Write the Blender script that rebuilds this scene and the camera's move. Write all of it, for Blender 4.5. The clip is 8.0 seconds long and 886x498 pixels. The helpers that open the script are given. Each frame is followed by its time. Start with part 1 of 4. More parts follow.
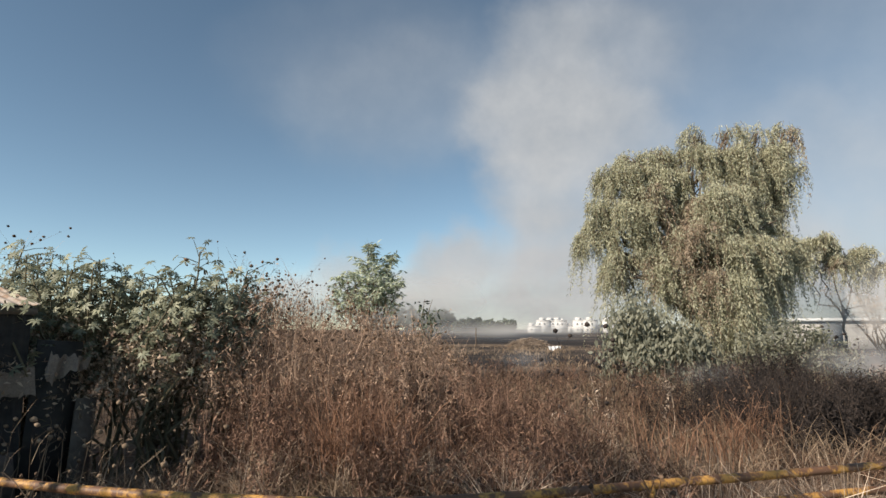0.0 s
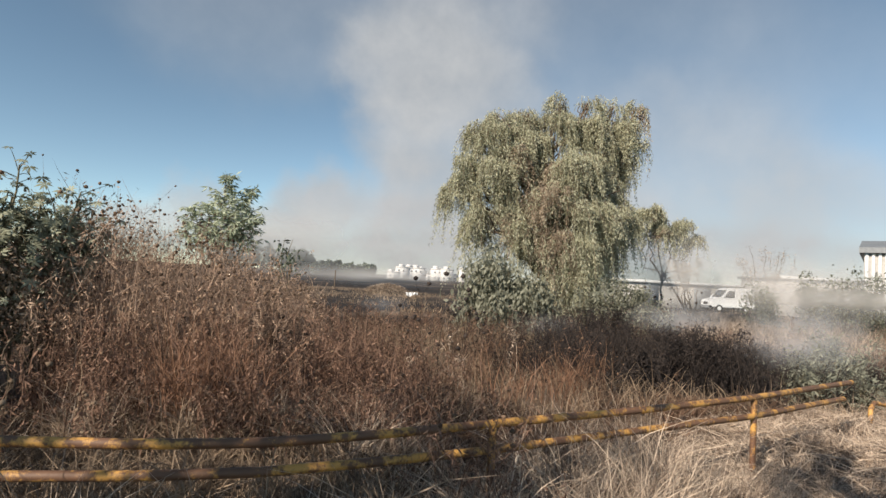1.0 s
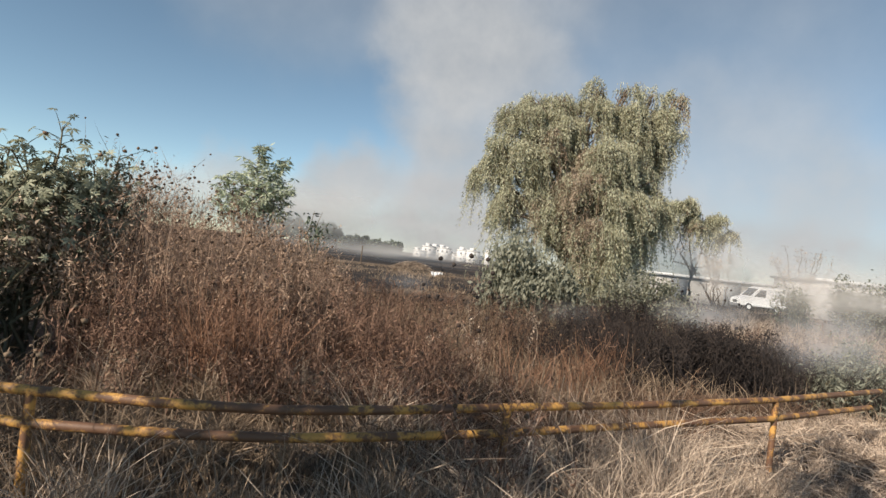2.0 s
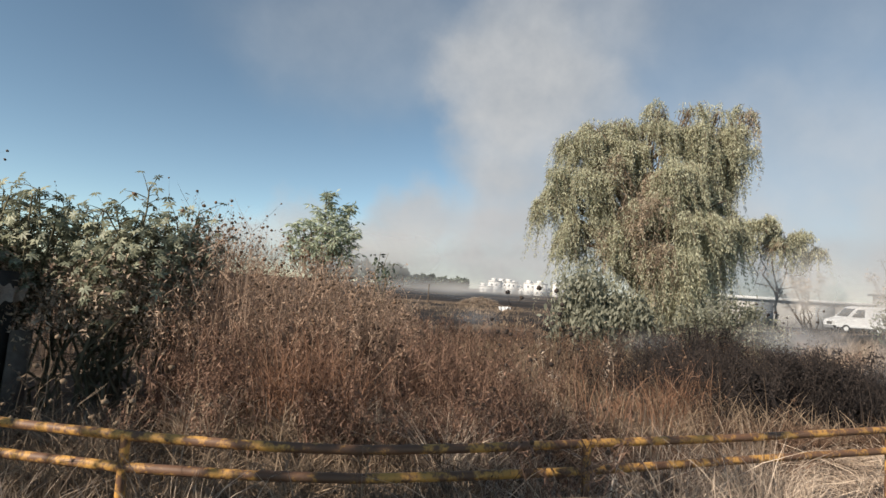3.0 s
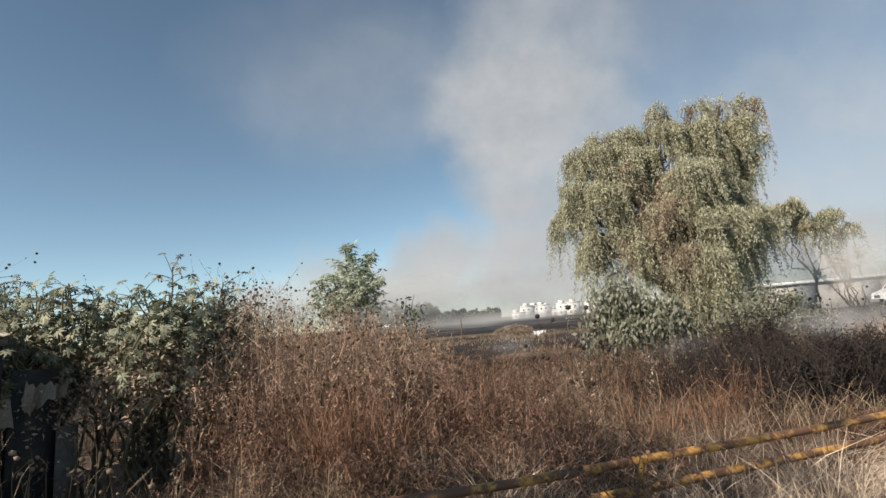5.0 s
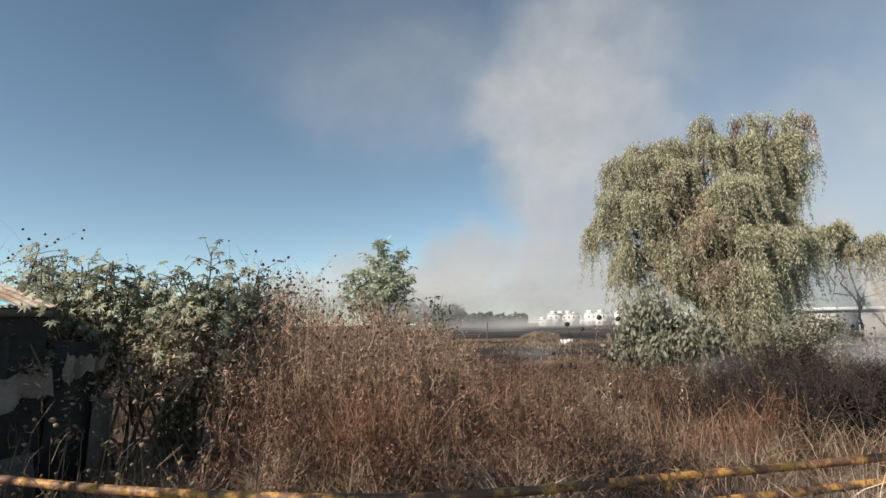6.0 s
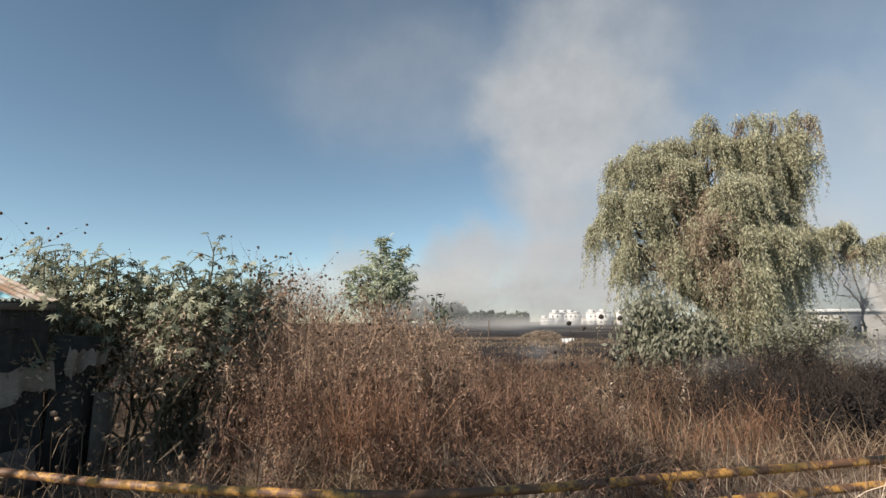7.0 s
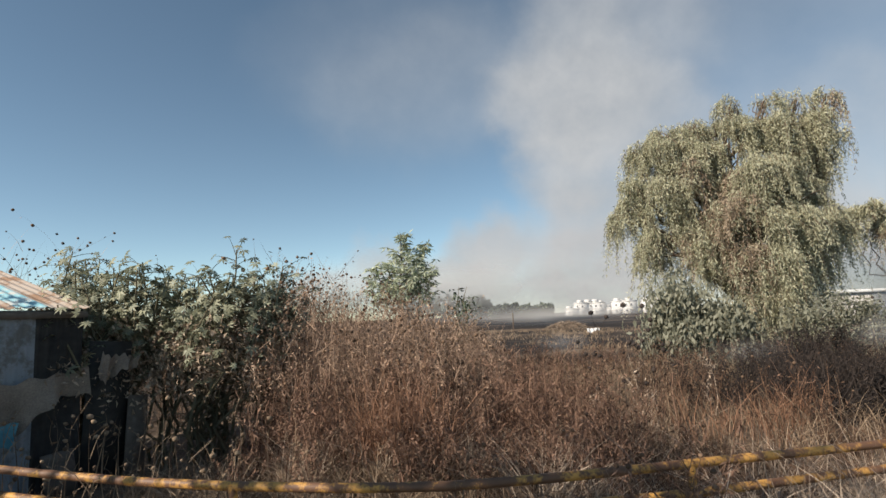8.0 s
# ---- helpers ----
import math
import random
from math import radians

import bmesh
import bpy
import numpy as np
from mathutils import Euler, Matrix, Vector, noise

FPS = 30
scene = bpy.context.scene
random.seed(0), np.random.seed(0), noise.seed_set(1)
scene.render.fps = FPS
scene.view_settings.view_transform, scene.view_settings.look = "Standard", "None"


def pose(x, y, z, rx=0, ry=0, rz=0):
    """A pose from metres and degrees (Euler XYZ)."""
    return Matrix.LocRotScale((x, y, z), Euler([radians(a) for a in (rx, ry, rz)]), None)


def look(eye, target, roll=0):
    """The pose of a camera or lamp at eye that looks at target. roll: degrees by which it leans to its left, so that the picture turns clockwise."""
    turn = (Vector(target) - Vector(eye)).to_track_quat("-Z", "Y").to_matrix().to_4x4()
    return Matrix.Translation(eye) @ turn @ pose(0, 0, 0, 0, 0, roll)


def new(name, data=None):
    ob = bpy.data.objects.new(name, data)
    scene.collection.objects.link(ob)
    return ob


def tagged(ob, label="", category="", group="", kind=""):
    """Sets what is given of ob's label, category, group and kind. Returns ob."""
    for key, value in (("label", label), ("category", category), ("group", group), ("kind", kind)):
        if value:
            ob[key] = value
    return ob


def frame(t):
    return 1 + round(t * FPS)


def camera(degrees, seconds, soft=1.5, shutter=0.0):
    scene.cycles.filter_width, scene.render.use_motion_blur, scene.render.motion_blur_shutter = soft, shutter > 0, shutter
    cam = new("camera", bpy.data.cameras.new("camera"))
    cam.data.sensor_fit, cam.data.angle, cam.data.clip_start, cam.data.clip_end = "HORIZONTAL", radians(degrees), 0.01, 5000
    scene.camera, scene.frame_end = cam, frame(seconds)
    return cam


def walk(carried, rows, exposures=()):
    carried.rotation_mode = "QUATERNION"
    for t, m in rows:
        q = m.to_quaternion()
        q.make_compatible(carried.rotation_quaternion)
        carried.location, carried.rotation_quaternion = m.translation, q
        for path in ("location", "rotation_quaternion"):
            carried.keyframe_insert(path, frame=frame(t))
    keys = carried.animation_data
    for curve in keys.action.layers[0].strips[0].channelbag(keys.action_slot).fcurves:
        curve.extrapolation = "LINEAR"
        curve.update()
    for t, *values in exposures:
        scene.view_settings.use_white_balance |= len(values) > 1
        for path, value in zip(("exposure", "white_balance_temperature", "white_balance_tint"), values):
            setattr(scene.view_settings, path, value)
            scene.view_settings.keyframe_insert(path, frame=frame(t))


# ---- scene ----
# ---------------------------------------------------------------- camera
cam = camera(76.2, 8.0)
walk(cam, [
    (0.0, pose(0.000, 0.000, 1.750, 98.08, -0.00, 0.00)),
    (0.5, pose(-0.006, -0.006, 1.751, 97.94, 0.05, -0.51)),
    (0.7, pose(-0.014, 0.005, 1.752, 96.72, -0.24, -3.85)),
    (0.8, pose(-0.020, 0.014, 1.752, 95.87, -0.45, -7.05)),
    (0.9, pose(-0.028, 0.025, 1.753, 94.02, -1.85, -11.43)),
    (1.0, pose(-0.034, 0.035, 1.754, 92.92, -3.26, -14.12)),
    (1.2, pose(-0.021, 0.061, 1.759, 90.81, -5.99, -17.40)),
    (2.3, pose(-0.027, 0.007, 1.765, 91.05, -6.12, -8.95)),
    (2.5, pose(-0.030, 0.014, 1.762, 92.02, -5.34, -7.92)),
    (3.0, pose(-0.023, 0.023, 1.752, 93.77, -3.72, -4.74)),
    (3.5, pose(0.019, 0.001, 1.760, 95.34, -1.78, -2.65)),
    (4.0, pose(0.050, -0.006, 1.765, 97.20, 2.85, -2.27)),
    (4.5, pose(0.067, 0.002, 1.764, 97.43, 4.93, -2.43)),
    (5.0, pose(0.039, 0.004, 1.763, 97.36, 4.83, -1.47)),
    (5.2, pose(0.008, 0.006, 1.754, 97.56, 3.89, 0.17)),
    (6.5, pose(-0.006, 0.009, 1.756, 97.56, 0.28, 0.81)),
    (7.0, pose(-0.006, 0.018, 1.751, 97.39, 0.33, 1.28)),
    (7.5, pose(0.008, 0.010, 1.747, 97.07, 0.30, 1.62)),
    (8.0, pose(0.043, -0.023, 1.748, 96.88, 2.27, 3.74)),
])

# ---------------------------------------------------------------- sky, smoke in the sky, sun
SUN = Vector((-0.73, -0.49, 0.54)).normalized()
scene.view_settings.exposure = 0.42


def make_world():
    w = bpy.data.worlds.new("sky")
    scene.world = w
    w.use_nodes = True
    nt = w.node_tree
    nt.nodes.clear()
    N, L = nt.nodes.new, nt.links.new

    def sock(s, v):
        if isinstance(v, (int, float)):
            s.default_value = v
        else:
            L(v, s)

    def m(op, a, b=0.0, c=0.0):
        n = N("ShaderNodeMath")
        n.operation = op
        for i, v in enumerate((a, b, c)):
            sock(n.inputs[i], v)
        return n.outputs[0]

    co = N("ShaderNodeTexCoord").outputs["Generated"]
    sky = N("ShaderNodeTexSky")
    sky.sky_type, sky.sun_disc = "NISHITA", False
    sky.sun_elevation, sky.sun_rotation = math.asin(SUN.z), math.atan2(SUN.x, SUN.y)
    sky.altitude, sky.air_density, sky.dust_density, sky.ozone_density = 3000.0, 0.85, 0.25, 1.2
    dim = N("ShaderNodeVectorMath")
    dim.operation = "SCALE"
    hue = N("ShaderNodeVectorMath")
    hue.operation = "MULTIPLY"
    L(sky.outputs[0], hue.inputs[0])
    hue.inputs[1].default_value = (1.08, 1.05, 0.848)
    L(hue.outputs[0], dim.inputs[0])
    dim.inputs["Scale"].default_value = SKY
    sep = N("ShaderNodeSeparateXYZ")
    L(co, sep.inputs[0])
    fwd = m("MAXIMUM", sep.outputs[1], 0.05)
    u, v = m("DIVIDE", sep.outputs[0], fwd), m("DIVIDE", sep.outputs[2], fwd)
    # billows: the plume's outline is pushed about by two scales of noise
    def turb(scale, detail, rough, off):
        mp = N("ShaderNodeVectorMath")
        mp.operation = "ADD"
        L(co, mp.inputs[0])
        mp.inputs[1].default_value = (off, off * 0.7, 0)
        n = N("ShaderNodeTexNoise")
        L(mp.outputs[0], n.inputs["Vector"])
        n.inputs["Scale"].default_value, n.inputs["Detail"].default_value, n.inputs["Roughness"].default_value = scale, detail, rough
        return n.outputs["Fac"]

    n1, n2, n3 = turb(6.5, 5, 0.55, 3.1), turb(6.5, 5, 0.55, 9.4), turb(11.0, 4, 0.6, 5.2)
    uu = m("ADD", u, m("MULTIPLY", m("SUBTRACT", n1, 0.5), 0.17))
    vv = m("ADD", v, m("MULTIPLY", m("SUBTRACT", n2, 0.5), 0.17))
    total = None
    for cu, cv, ru, rv, wt in SMOKE:
        du, dv = m("DIVIDE", m("SUBTRACT", uu, cu), ru), m("DIVIDE", m("SUBTRACT", vv, cv), rv)
        r = m("SQRT", m("ADD", m("MULTIPLY", du, du), m("MULTIPLY", dv, dv)))
        mr = N("ShaderNodeMapRange")
        mr.interpolation_type = "SMOOTHSTEP"
        L(r, mr.inputs["Value"])
        for k, val in zip(("From Min", "From Max", "To Min", "To Max"), (1.18, 0.42, 0.0, wt)):
            mr.inputs[k].default_value = val
        d = mr.outputs[0]
        total = d if total is None else m("SUBTRACT", m("ADD", total, d), m("MULTIPLY", total, d))
    dens = m("MULTIPLY", total, m("ADD", 0.72, m("MULTIPLY", n3, 0.5)))
    # only the sky in front of the place, over the fire
    ahead = N("ShaderNodeMapRange")
    L(sep.outputs[1], ahead.inputs["Value"])
    ahead.inputs["From Min"].default_value, ahead.inputs["From Max"].default_value = 0.05, 0.35
    dens = m("MINIMUM", m("MULTIPLY", dens, ahead.outputs[0]), 0.96)
    # colour of the smoke: grey white above, browner in the thick low part
    ramp = N("ShaderNodeMix")
    ramp.data_type = "RGBA"
    low = N("ShaderNodeMapRange")
    L(v, low.inputs["Value"])
    low.inputs["From Min"].default_value, low.inputs["From Max"].default_value = 0.03, 0.24
    L(low.outputs[0], ramp.inputs["Factor"])
    ramp.inputs["A"].default_value, ramp.inputs["B"].default_value = SMOKE_LOW, SMOKE_HIGH
    lit = N("ShaderNodeVectorMath")
    lit.operation = "SCALE"
    L(ramp.outputs["Result"], lit.inputs[0])
    L(m("ADD", 0.82, m("MULTIPLY", n3, 0.36)), lit.inputs["Scale"])
    mix = N("ShaderNodeMix")
    mix.data_type = "RGBA"
    L(dens, mix.inputs["Factor"])
    L(dim.outputs[0], mix.inputs["A"])
    L(lit.outputs[0], mix.inputs["B"])
    bg = N("ShaderNodeBackground")
    L(mix.outputs["Result"], bg.inputs[0])
    out = N("ShaderNodeOutputWorld")
    L(bg.outputs[0], out.inputs[0])


SKY = 0.120
SMOKE_HIGH, SMOKE_LOW = (0.385, 0.395, 0.405, 1), (0.395, 0.385, 0.38, 1)
# tangents of bearing and height, radii, thickness
SMOKE = [
    (0.20, 0.41, 0.18, 0.13, 0.80), (0.12, 0.39, 0.12, 0.09, 0.50), (0.29, 0.36, 0.15, 0.13, 0.60), (0.20, 0.54, 0.13, 0.12, 0.55),
    (0.32, 0.53, 0.17, 0.12, 0.40), (0.16, 0.27, 0.10, 0.11, 0.60), (0.23, 0.27, 0.15, 0.15, 0.60), (0.20, 0.16, 0.11, 0.10, 0.75),
    (0.21, 0.07, 0.15, 0.09, 0.90), (0.03, 0.11, 0.11, 0.085, 0.85), (-0.07, 0.06, 0.10, 0.06, 0.75), (-0.17, 0.10, 0.075, 0.06, 0.60), (-0.24, 0.05, 0.10, 0.04, 0.5),
    (-0.06, 0.42, 0.26, 0.16, 0.22), (-0.14, 0.52, 0.30, 0.18, 0.12), (0.60, 0.55, 0.50, 0.40, 0.25), (0.80, 0.20, 0.48, 0.26, 0.55),
    (0.52, 0.10, 0.28, 0.15, 0.75), (1.25, 0.12, 0.7, 0.22, 0.6), (0.10, 0.015, 0.34, 0.05, 0.85), (0.65, 0.05, 0.45, 0.10, 0.72),
    (1.15, 0.05, 0.5, 0.12, 0.65), (1.25, 0.38, 0.55, 0.42, 0.20),
]
make_world()

sun_data = bpy.data.lights.new("sun", "SUN")
sun_data.energy, sun_data.angle, sun_data.color = 5.0, radians(0.6), (1.0, 0.885, 0.745)
sun_lamp = new("sun", sun_data)
sun_lamp.matrix_world = look(SUN * 50, (0, 0, 0))

# ---------------------------------------------------------------- materials
def material(name, lo, hi, rough=0.8, bump=0.0, scale=20.0, metal=0.0, through_light=0.0, per="island", third=None, spec=0.3):
    """Two or three colours, mixed by a random number per piece and by noise at two scales."""
    mt = bpy.data.materials.new(name)
    mt.use_nodes = True
    nt = mt.node_tree
    N, L = nt.nodes.new, nt.links.new
    p = nt.nodes["Principled BSDF"]
    p.inputs["Roughness"].default_value, p.inputs["Metallic"].default_value = rough, metal
    p.inputs["Specular IOR Level"].default_value = spec
    co = N("ShaderNodeTexCoord").outputs["Object"]
    big, fine = N("ShaderNodeTexNoise"), N("ShaderNodeTexNoise")
    for n, s, d in ((big, scale * 0.09, 3), (fine, scale, 5)):
        L(co, n.inputs["Vector"])
        n.inputs["Scale"].default_value, n.inputs["Detail"].default_value = s, d
    add = N("ShaderNodeMath")
    add.operation = "MULTIPLY_ADD"
    L(big.outputs["Fac"], add.inputs[0])
    add.inputs[1].default_value = 2.4 if per == "island" else 0.9
    if per == "island":
        half = N("ShaderNodeMath")
        half.operation = "MULTIPLY"
        L(N("ShaderNodeNewGeometry").outputs["Random Per Island"], half.inputs[0])
        half.inputs[1].default_value = 1.3
        L(half.outputs[0], add.inputs[2])
    elif per == "object":
        L(N("ShaderNodeObjectInfo").outputs["Random"], add.inputs[2])
    else:
        L(fine.outputs["Fac"], add.inputs[2])
    mr = N("ShaderNodeMapRange")
    L(add.outputs[0], mr.inputs["Value"])
    mr.inputs["From Min"].default_value, mr.inputs["From Max"].default_value = {"island": (1.15, 2.5), "object": (0.2, 1.2), "noise": (0.6, 1.25)}[per]
    ramp = N("ShaderNodeValToRGB")
    L(mr.outputs[0], ramp.inputs[0])
    ramp.color_ramp.elements[0].color, ramp.color_ramp.elements[1].color = (*lo, 1), (*hi, 1)
    if third:
        e = ramp.color_ramp.elements.new(0.9)
        e.color = (*hi, 1)
        ramp.color_ramp.elements[-1].color = (*third, 1)
    L(ramp.outputs[0], p.inputs["Base Color"])
    if bump:
        b = N("ShaderNodeBump")
        b.inputs["Strength"].default_value, b.inputs["Distance"].default_value = bump, 0.02
        L(fine.outputs["Fac"], b.inputs["Height"])
        L(b.outputs[0], p.inputs["Normal"])
    if through_light:
        tr, mx = N("ShaderNodeBsdfTranslucent"), N("ShaderNodeMixShader")
        L(ramp.outputs[0], tr.inputs[0])
        mx.inputs[0].default_value = through_light
        L(p.outputs[0], mx.inputs[1])
        L(tr.outputs[0], mx.inputs[2])
        L(mx.outputs[0], nt.nodes["Material Output"].inputs[0])
    return mt


def worn_paint(name, paint, rust, amount=0.5, rough=0.5, scale=9.0):
    """Paint with chips and rust runs, broken up by noise at two scales."""
    mt = bpy.data.materials.new(name)
    mt.use_nodes = True
    nt = mt.node_tree
    N, L = nt.nodes.new, nt.links.new
    p = nt.nodes["Principled BSDF"]
    p.inputs["Roughness"].default_value = rough
    co = N("ShaderNodeTexCoord").outputs["Object"]
    a, b = N("ShaderNodeTexNoise"), N("ShaderNodeTexNoise")
    for n, s in ((a, scale), (b, scale * 7)):
        L(co, n.inputs["Vector"])
        n.inputs["Scale"].default_value, n.inputs["Detail"].default_value, n.inputs["Roughness"].default_value = s, 6, 0.65
    ad = N("ShaderNodeMath")
    ad.operation = "MULTIPLY_ADD"
    L(b.outputs["Fac"], ad.inputs[0])
    ad.inputs[1].default_value = 0.45
    L(a.outputs["Fac"], ad.inputs[2])
    mr = N("ShaderNodeMapRange")
    L(ad.outputs[0], mr.inputs["Value"])
    mr.inputs["From Min"].default_value, mr.inputs["From Max"].default_value = 0.80 - 0.16 * amount, 0.92 - 0.16 * amount
    mx = N("ShaderNodeMix")
    mx.data_type = "RGBA"
    L(mr.outputs[0], mx.inputs["Factor"])
    mx.inputs["A"].default_value, mx.inputs["B"].default_value = (*paint, 1), (*rust, 1)
    L(mx.outputs["Result"], p.inputs["Base Color"])
    bp = N("ShaderNodeBump")
    bp.inputs["Strength"].default_value, bp.inputs["Distance"].default_value = 0.4, 0.004
    L(ad.outputs[0], bp.inputs["Height"])
    L(bp.outputs[0], p.inputs["Normal"])
    return mt


def ground_material():
    """Dry earth and straw litter, with burnt black patches of their own shape."""
    mt = bpy.data.materials.new("ground")
    mt.use_nodes = True
    nt = mt.node_tree
    N, L = nt.nodes.new, nt.links.new
    p = nt.nodes["Principled BSDF"]
    p.inputs["Roughness"].default_value, p.inputs["Specular IOR Level"].default_value = 0.95, 0.1
    co = N("ShaderNodeTexCoord").outputs["Object"]

    def noise_at(s, d=5, r=0.6):
        n = N("ShaderNodeTexNoise")
        L(co, n.inputs["Vector"])
        n.inputs["Scale"].default_value, n.inputs["Detail"].default_value, n.inputs["Roughness"].default_value = s, d, r
        return n.outputs["Fac"]

    f1, f2, f3 = noise_at(0.35), noise_at(9.0, 8, 0.7), noise_at(0.05, 6, 0.65)
    ramp = N("ShaderNodeValToRGB")
    mxn = N("ShaderNodeMath")
    mxn.operation = "MULTIPLY_ADD"
    L(f1, mxn.inputs[0])
    mxn.inputs[1].default_value = 0.5
    L(f2, mxn.inputs[2])
    mr0 = N("ShaderNodeMapRange")
    L(mxn.outputs[0], mr0.inputs["Value"])
    mr0.inputs["From Min"].default_value, mr0.inputs["From Max"].default_value = 0.5, 1.05
    L(mr0.outputs[0], ramp.inputs[0])
    ramp.color_ramp.elements[0].color, ramp.color_ramp.elements[1].color = (0.065, 0.047, 0.034, 1), (0.28, 0.21, 0.155, 1)
    # burnt strips and patches farther out in the field
    mp = N("ShaderNodeMapping")
    L(co, mp.inputs[0])
    mp.inputs["Scale"].default_value = (0.02, 0.055, 1)
    nb = N("ShaderNodeTexNoise")
    L(mp.outputs[0], nb.inputs["Vector"])
    nb.inputs["Scale"].default_value, nb.inputs["Detail"].default_value = 1.6, 6
    mr = N("ShaderNodeMapRange")
    L(nb.outputs["Fac"], mr.inputs["Value"])
    mr.inputs["From Min"].default_value, mr.inputs["From Max"].default_value = 0.40, 0.50
    apart, open_field, strips = N("ShaderNodeSeparateXYZ"), N("ShaderNodeMapRange"), N("ShaderNodeMath")
    L(co, apart.inputs[0])
    L(apart.outputs[1], open_field.inputs["Value"])
    open_field.inputs["From Min"].default_value, open_field.inputs["From Max"].default_value = 12.0, 20.0
    strips.operation = "MULTIPLY"
    L(mr.outputs[0], strips.inputs[0])
    L(open_field.outputs[0], strips.inputs[1])
    # the fresh burnt patch beside the willow, with a ragged edge
    sub, wob = N("ShaderNodeVectorMath"), N("ShaderNodeMath")
    sub.operation, wob.operation = "MULTIPLY_ADD", "MULTIPLY_ADD"
    L(co, sub.inputs[0])
    sub.inputs[1].default_value, sub.inputs[2].default_value = (1 / 4.7, 1 / 3.1, 0), (-7.9 / 4.7, -10.2 / 3.1, 0)
    far_off = N("ShaderNodeVectorMath")
    far_off.operation = "LENGTH"
    L(sub.outputs[0], far_off.inputs[0])
    L(f1, wob.inputs[0])
    wob.inputs[1].default_value = 0.6
    L(far_off.outputs["Value"], wob.inputs[2])
    patch = N("ShaderNodeMapRange")
    L(wob.outputs[0], patch.inputs["Value"])
    patch.inputs["From Min"].default_value, patch.inputs["From Max"].default_value = 1.4, 1.2
    most = N("ShaderNodeMath")
    most.operation = "MAXIMUM"
    L(strips.outputs[0], most.inputs[0])
    L(patch.outputs[0], most.inputs[1])
    mx = N("ShaderNodeMix")
    mx.data_type = "RGBA"
    L(most.outputs[0], mx.inputs["Factor"])
    L(ramp.outputs[0], mx.inputs["A"])
    mx.inputs["B"].default_value = (0.035, 0.030, 0.028, 1)
    L(mx.outputs["Result"], p.inputs["Base Color"])
    b = N("ShaderNodeBump")
    b.inputs["Strength"].default_value, b.inputs["Distance"].default_value = 0.8, 0.05
    L(f2, b.inputs["Height"])
    L(b.outputs[0], p.inputs["Normal"])
    return mt


M_GROUND = ground_material()
M_TALL = material("dry_weed", (0.09, 0.055, 0.037), (0.58, 0.415, 0.305), 0.9, through_light=0.2)
M_HEAD = material("seed_head", (0.05, 0.034, 0.025), (0.20, 0.13, 0.085), 0.95)
M_RED = material("red_brown_weed", (0.070, 0.039, 0.027), (0.34, 0.212, 0.152), 0.9, through_light=0.2)
M_RUST = material("rust_grass", (0.13, 0.066, 0.040), (0.36, 0.205, 0.13), 0.9, through_light=0.2)
M_STRAW = material("straw", (0.13, 0.094, 0.07), (0.56, 0.445, 0.34), 0.85, through_light=0.25)
M_LITTER = material("bleached_straw_litter", (0.15, 0.11, 0.083), (0.76, 0.61, 0.475), 0.85, through_light=0.2)
M_TAN = material("tan_grass", (0.13, 0.092, 0.063), (0.40, 0.30, 0.21), 0.9, through_light=0.2)
M_DARKWEED = material("dark_brown_weed", (0.035, 0.022, 0.016), (0.19, 0.115, 0.075), 0.9, through_light=0.1)
M_BURNT = material("burnt_stems", (0.012, 0.010, 0.010), (0.055, 0.042, 0.036), 0.9)
M_CASTOR = material("grey_green_leaf", (0.13, 0.146, 0.098), (0.45, 0.46, 0.33), 0.55, through_light=0.3, spec=0.4)
M_CURL = material("withered_leaf", (0.18, 0.132, 0.095), (0.58, 0.46, 0.35), 0.85, through_light=0.2)
M_TREE = material("fresh_leaf", (0.24, 0.28, 0.19), (0.58, 0.62, 0.46), 0.6, through_light=0.3)
M_WILLOW = material("willow_leaf", (0.27, 0.268, 0.175), (0.65, 0.635, 0.465), 0.65, through_light=0.35)
M_DEADWILLOW = material("withered_willow_leaf", (0.22, 0.165, 0.115), (0.50, 0.41, 0.31), 0.85, through_light=0.3)
M_SHRUB = material("shrub_leaf", (0.17, 0.175, 0.13), (0.40, 0.40, 0.31), 0.75, through_light=0.45)
M_BUSH = material("dull_bush_leaf", (0.09, 0.10, 0.07), (0.24, 0.25, 0.18), 0.7, through_light=0.25)
M_FARLEAF = material("far_leaf", (0.05, 0.065, 0.045), (0.11, 0.13, 0.09), 0.8)
M_BARK = material("bark", (0.07, 0.05, 0.035), (0.20, 0.15, 0.11), 0.95, 0.6, 30, per="noise")
M_YELLOW = worn_paint("yellow_paint", (0.58, 0.31, 0.08), (0.15, 0.078, 0.045), 1.05, 0.6, 6.0)
M_ZINC = worn_paint("zinc_sheet", (0.25, 0.275, 0.31), (0.15, 0.15, 0.15), 0.5, 0.75, 2.5)
M_ROOF = worn_paint("rusty_roof_sheet", (0.52, 0.44, 0.37), (0.34, 0.21, 0.13), 0.6, 0.6, 2.0)
M_BLUE = material("blue_tarpaulin", (0.03, 0.14, 0.21), (0.11, 0.30, 0.39), 0.5, 0.2, 14, per="noise")
M_BLUEPALE = worn_paint("faded_blue_sheet", (0.30, 0.58, 0.66), (0.62, 0.62, 0.58), 0.6, 0.5, 4.0)
M_CLOTH = material("dusty_blanket", (0.17, 0.138, 0.118), (0.30, 0.255, 0.215), 0.95, 0.4, 60, per="noise")
M_BOARD = material("weathered_board", (0.08, 0.066, 0.055), (0.19, 0.16, 0.135), 0.9, 0.4, 12, per="noise")
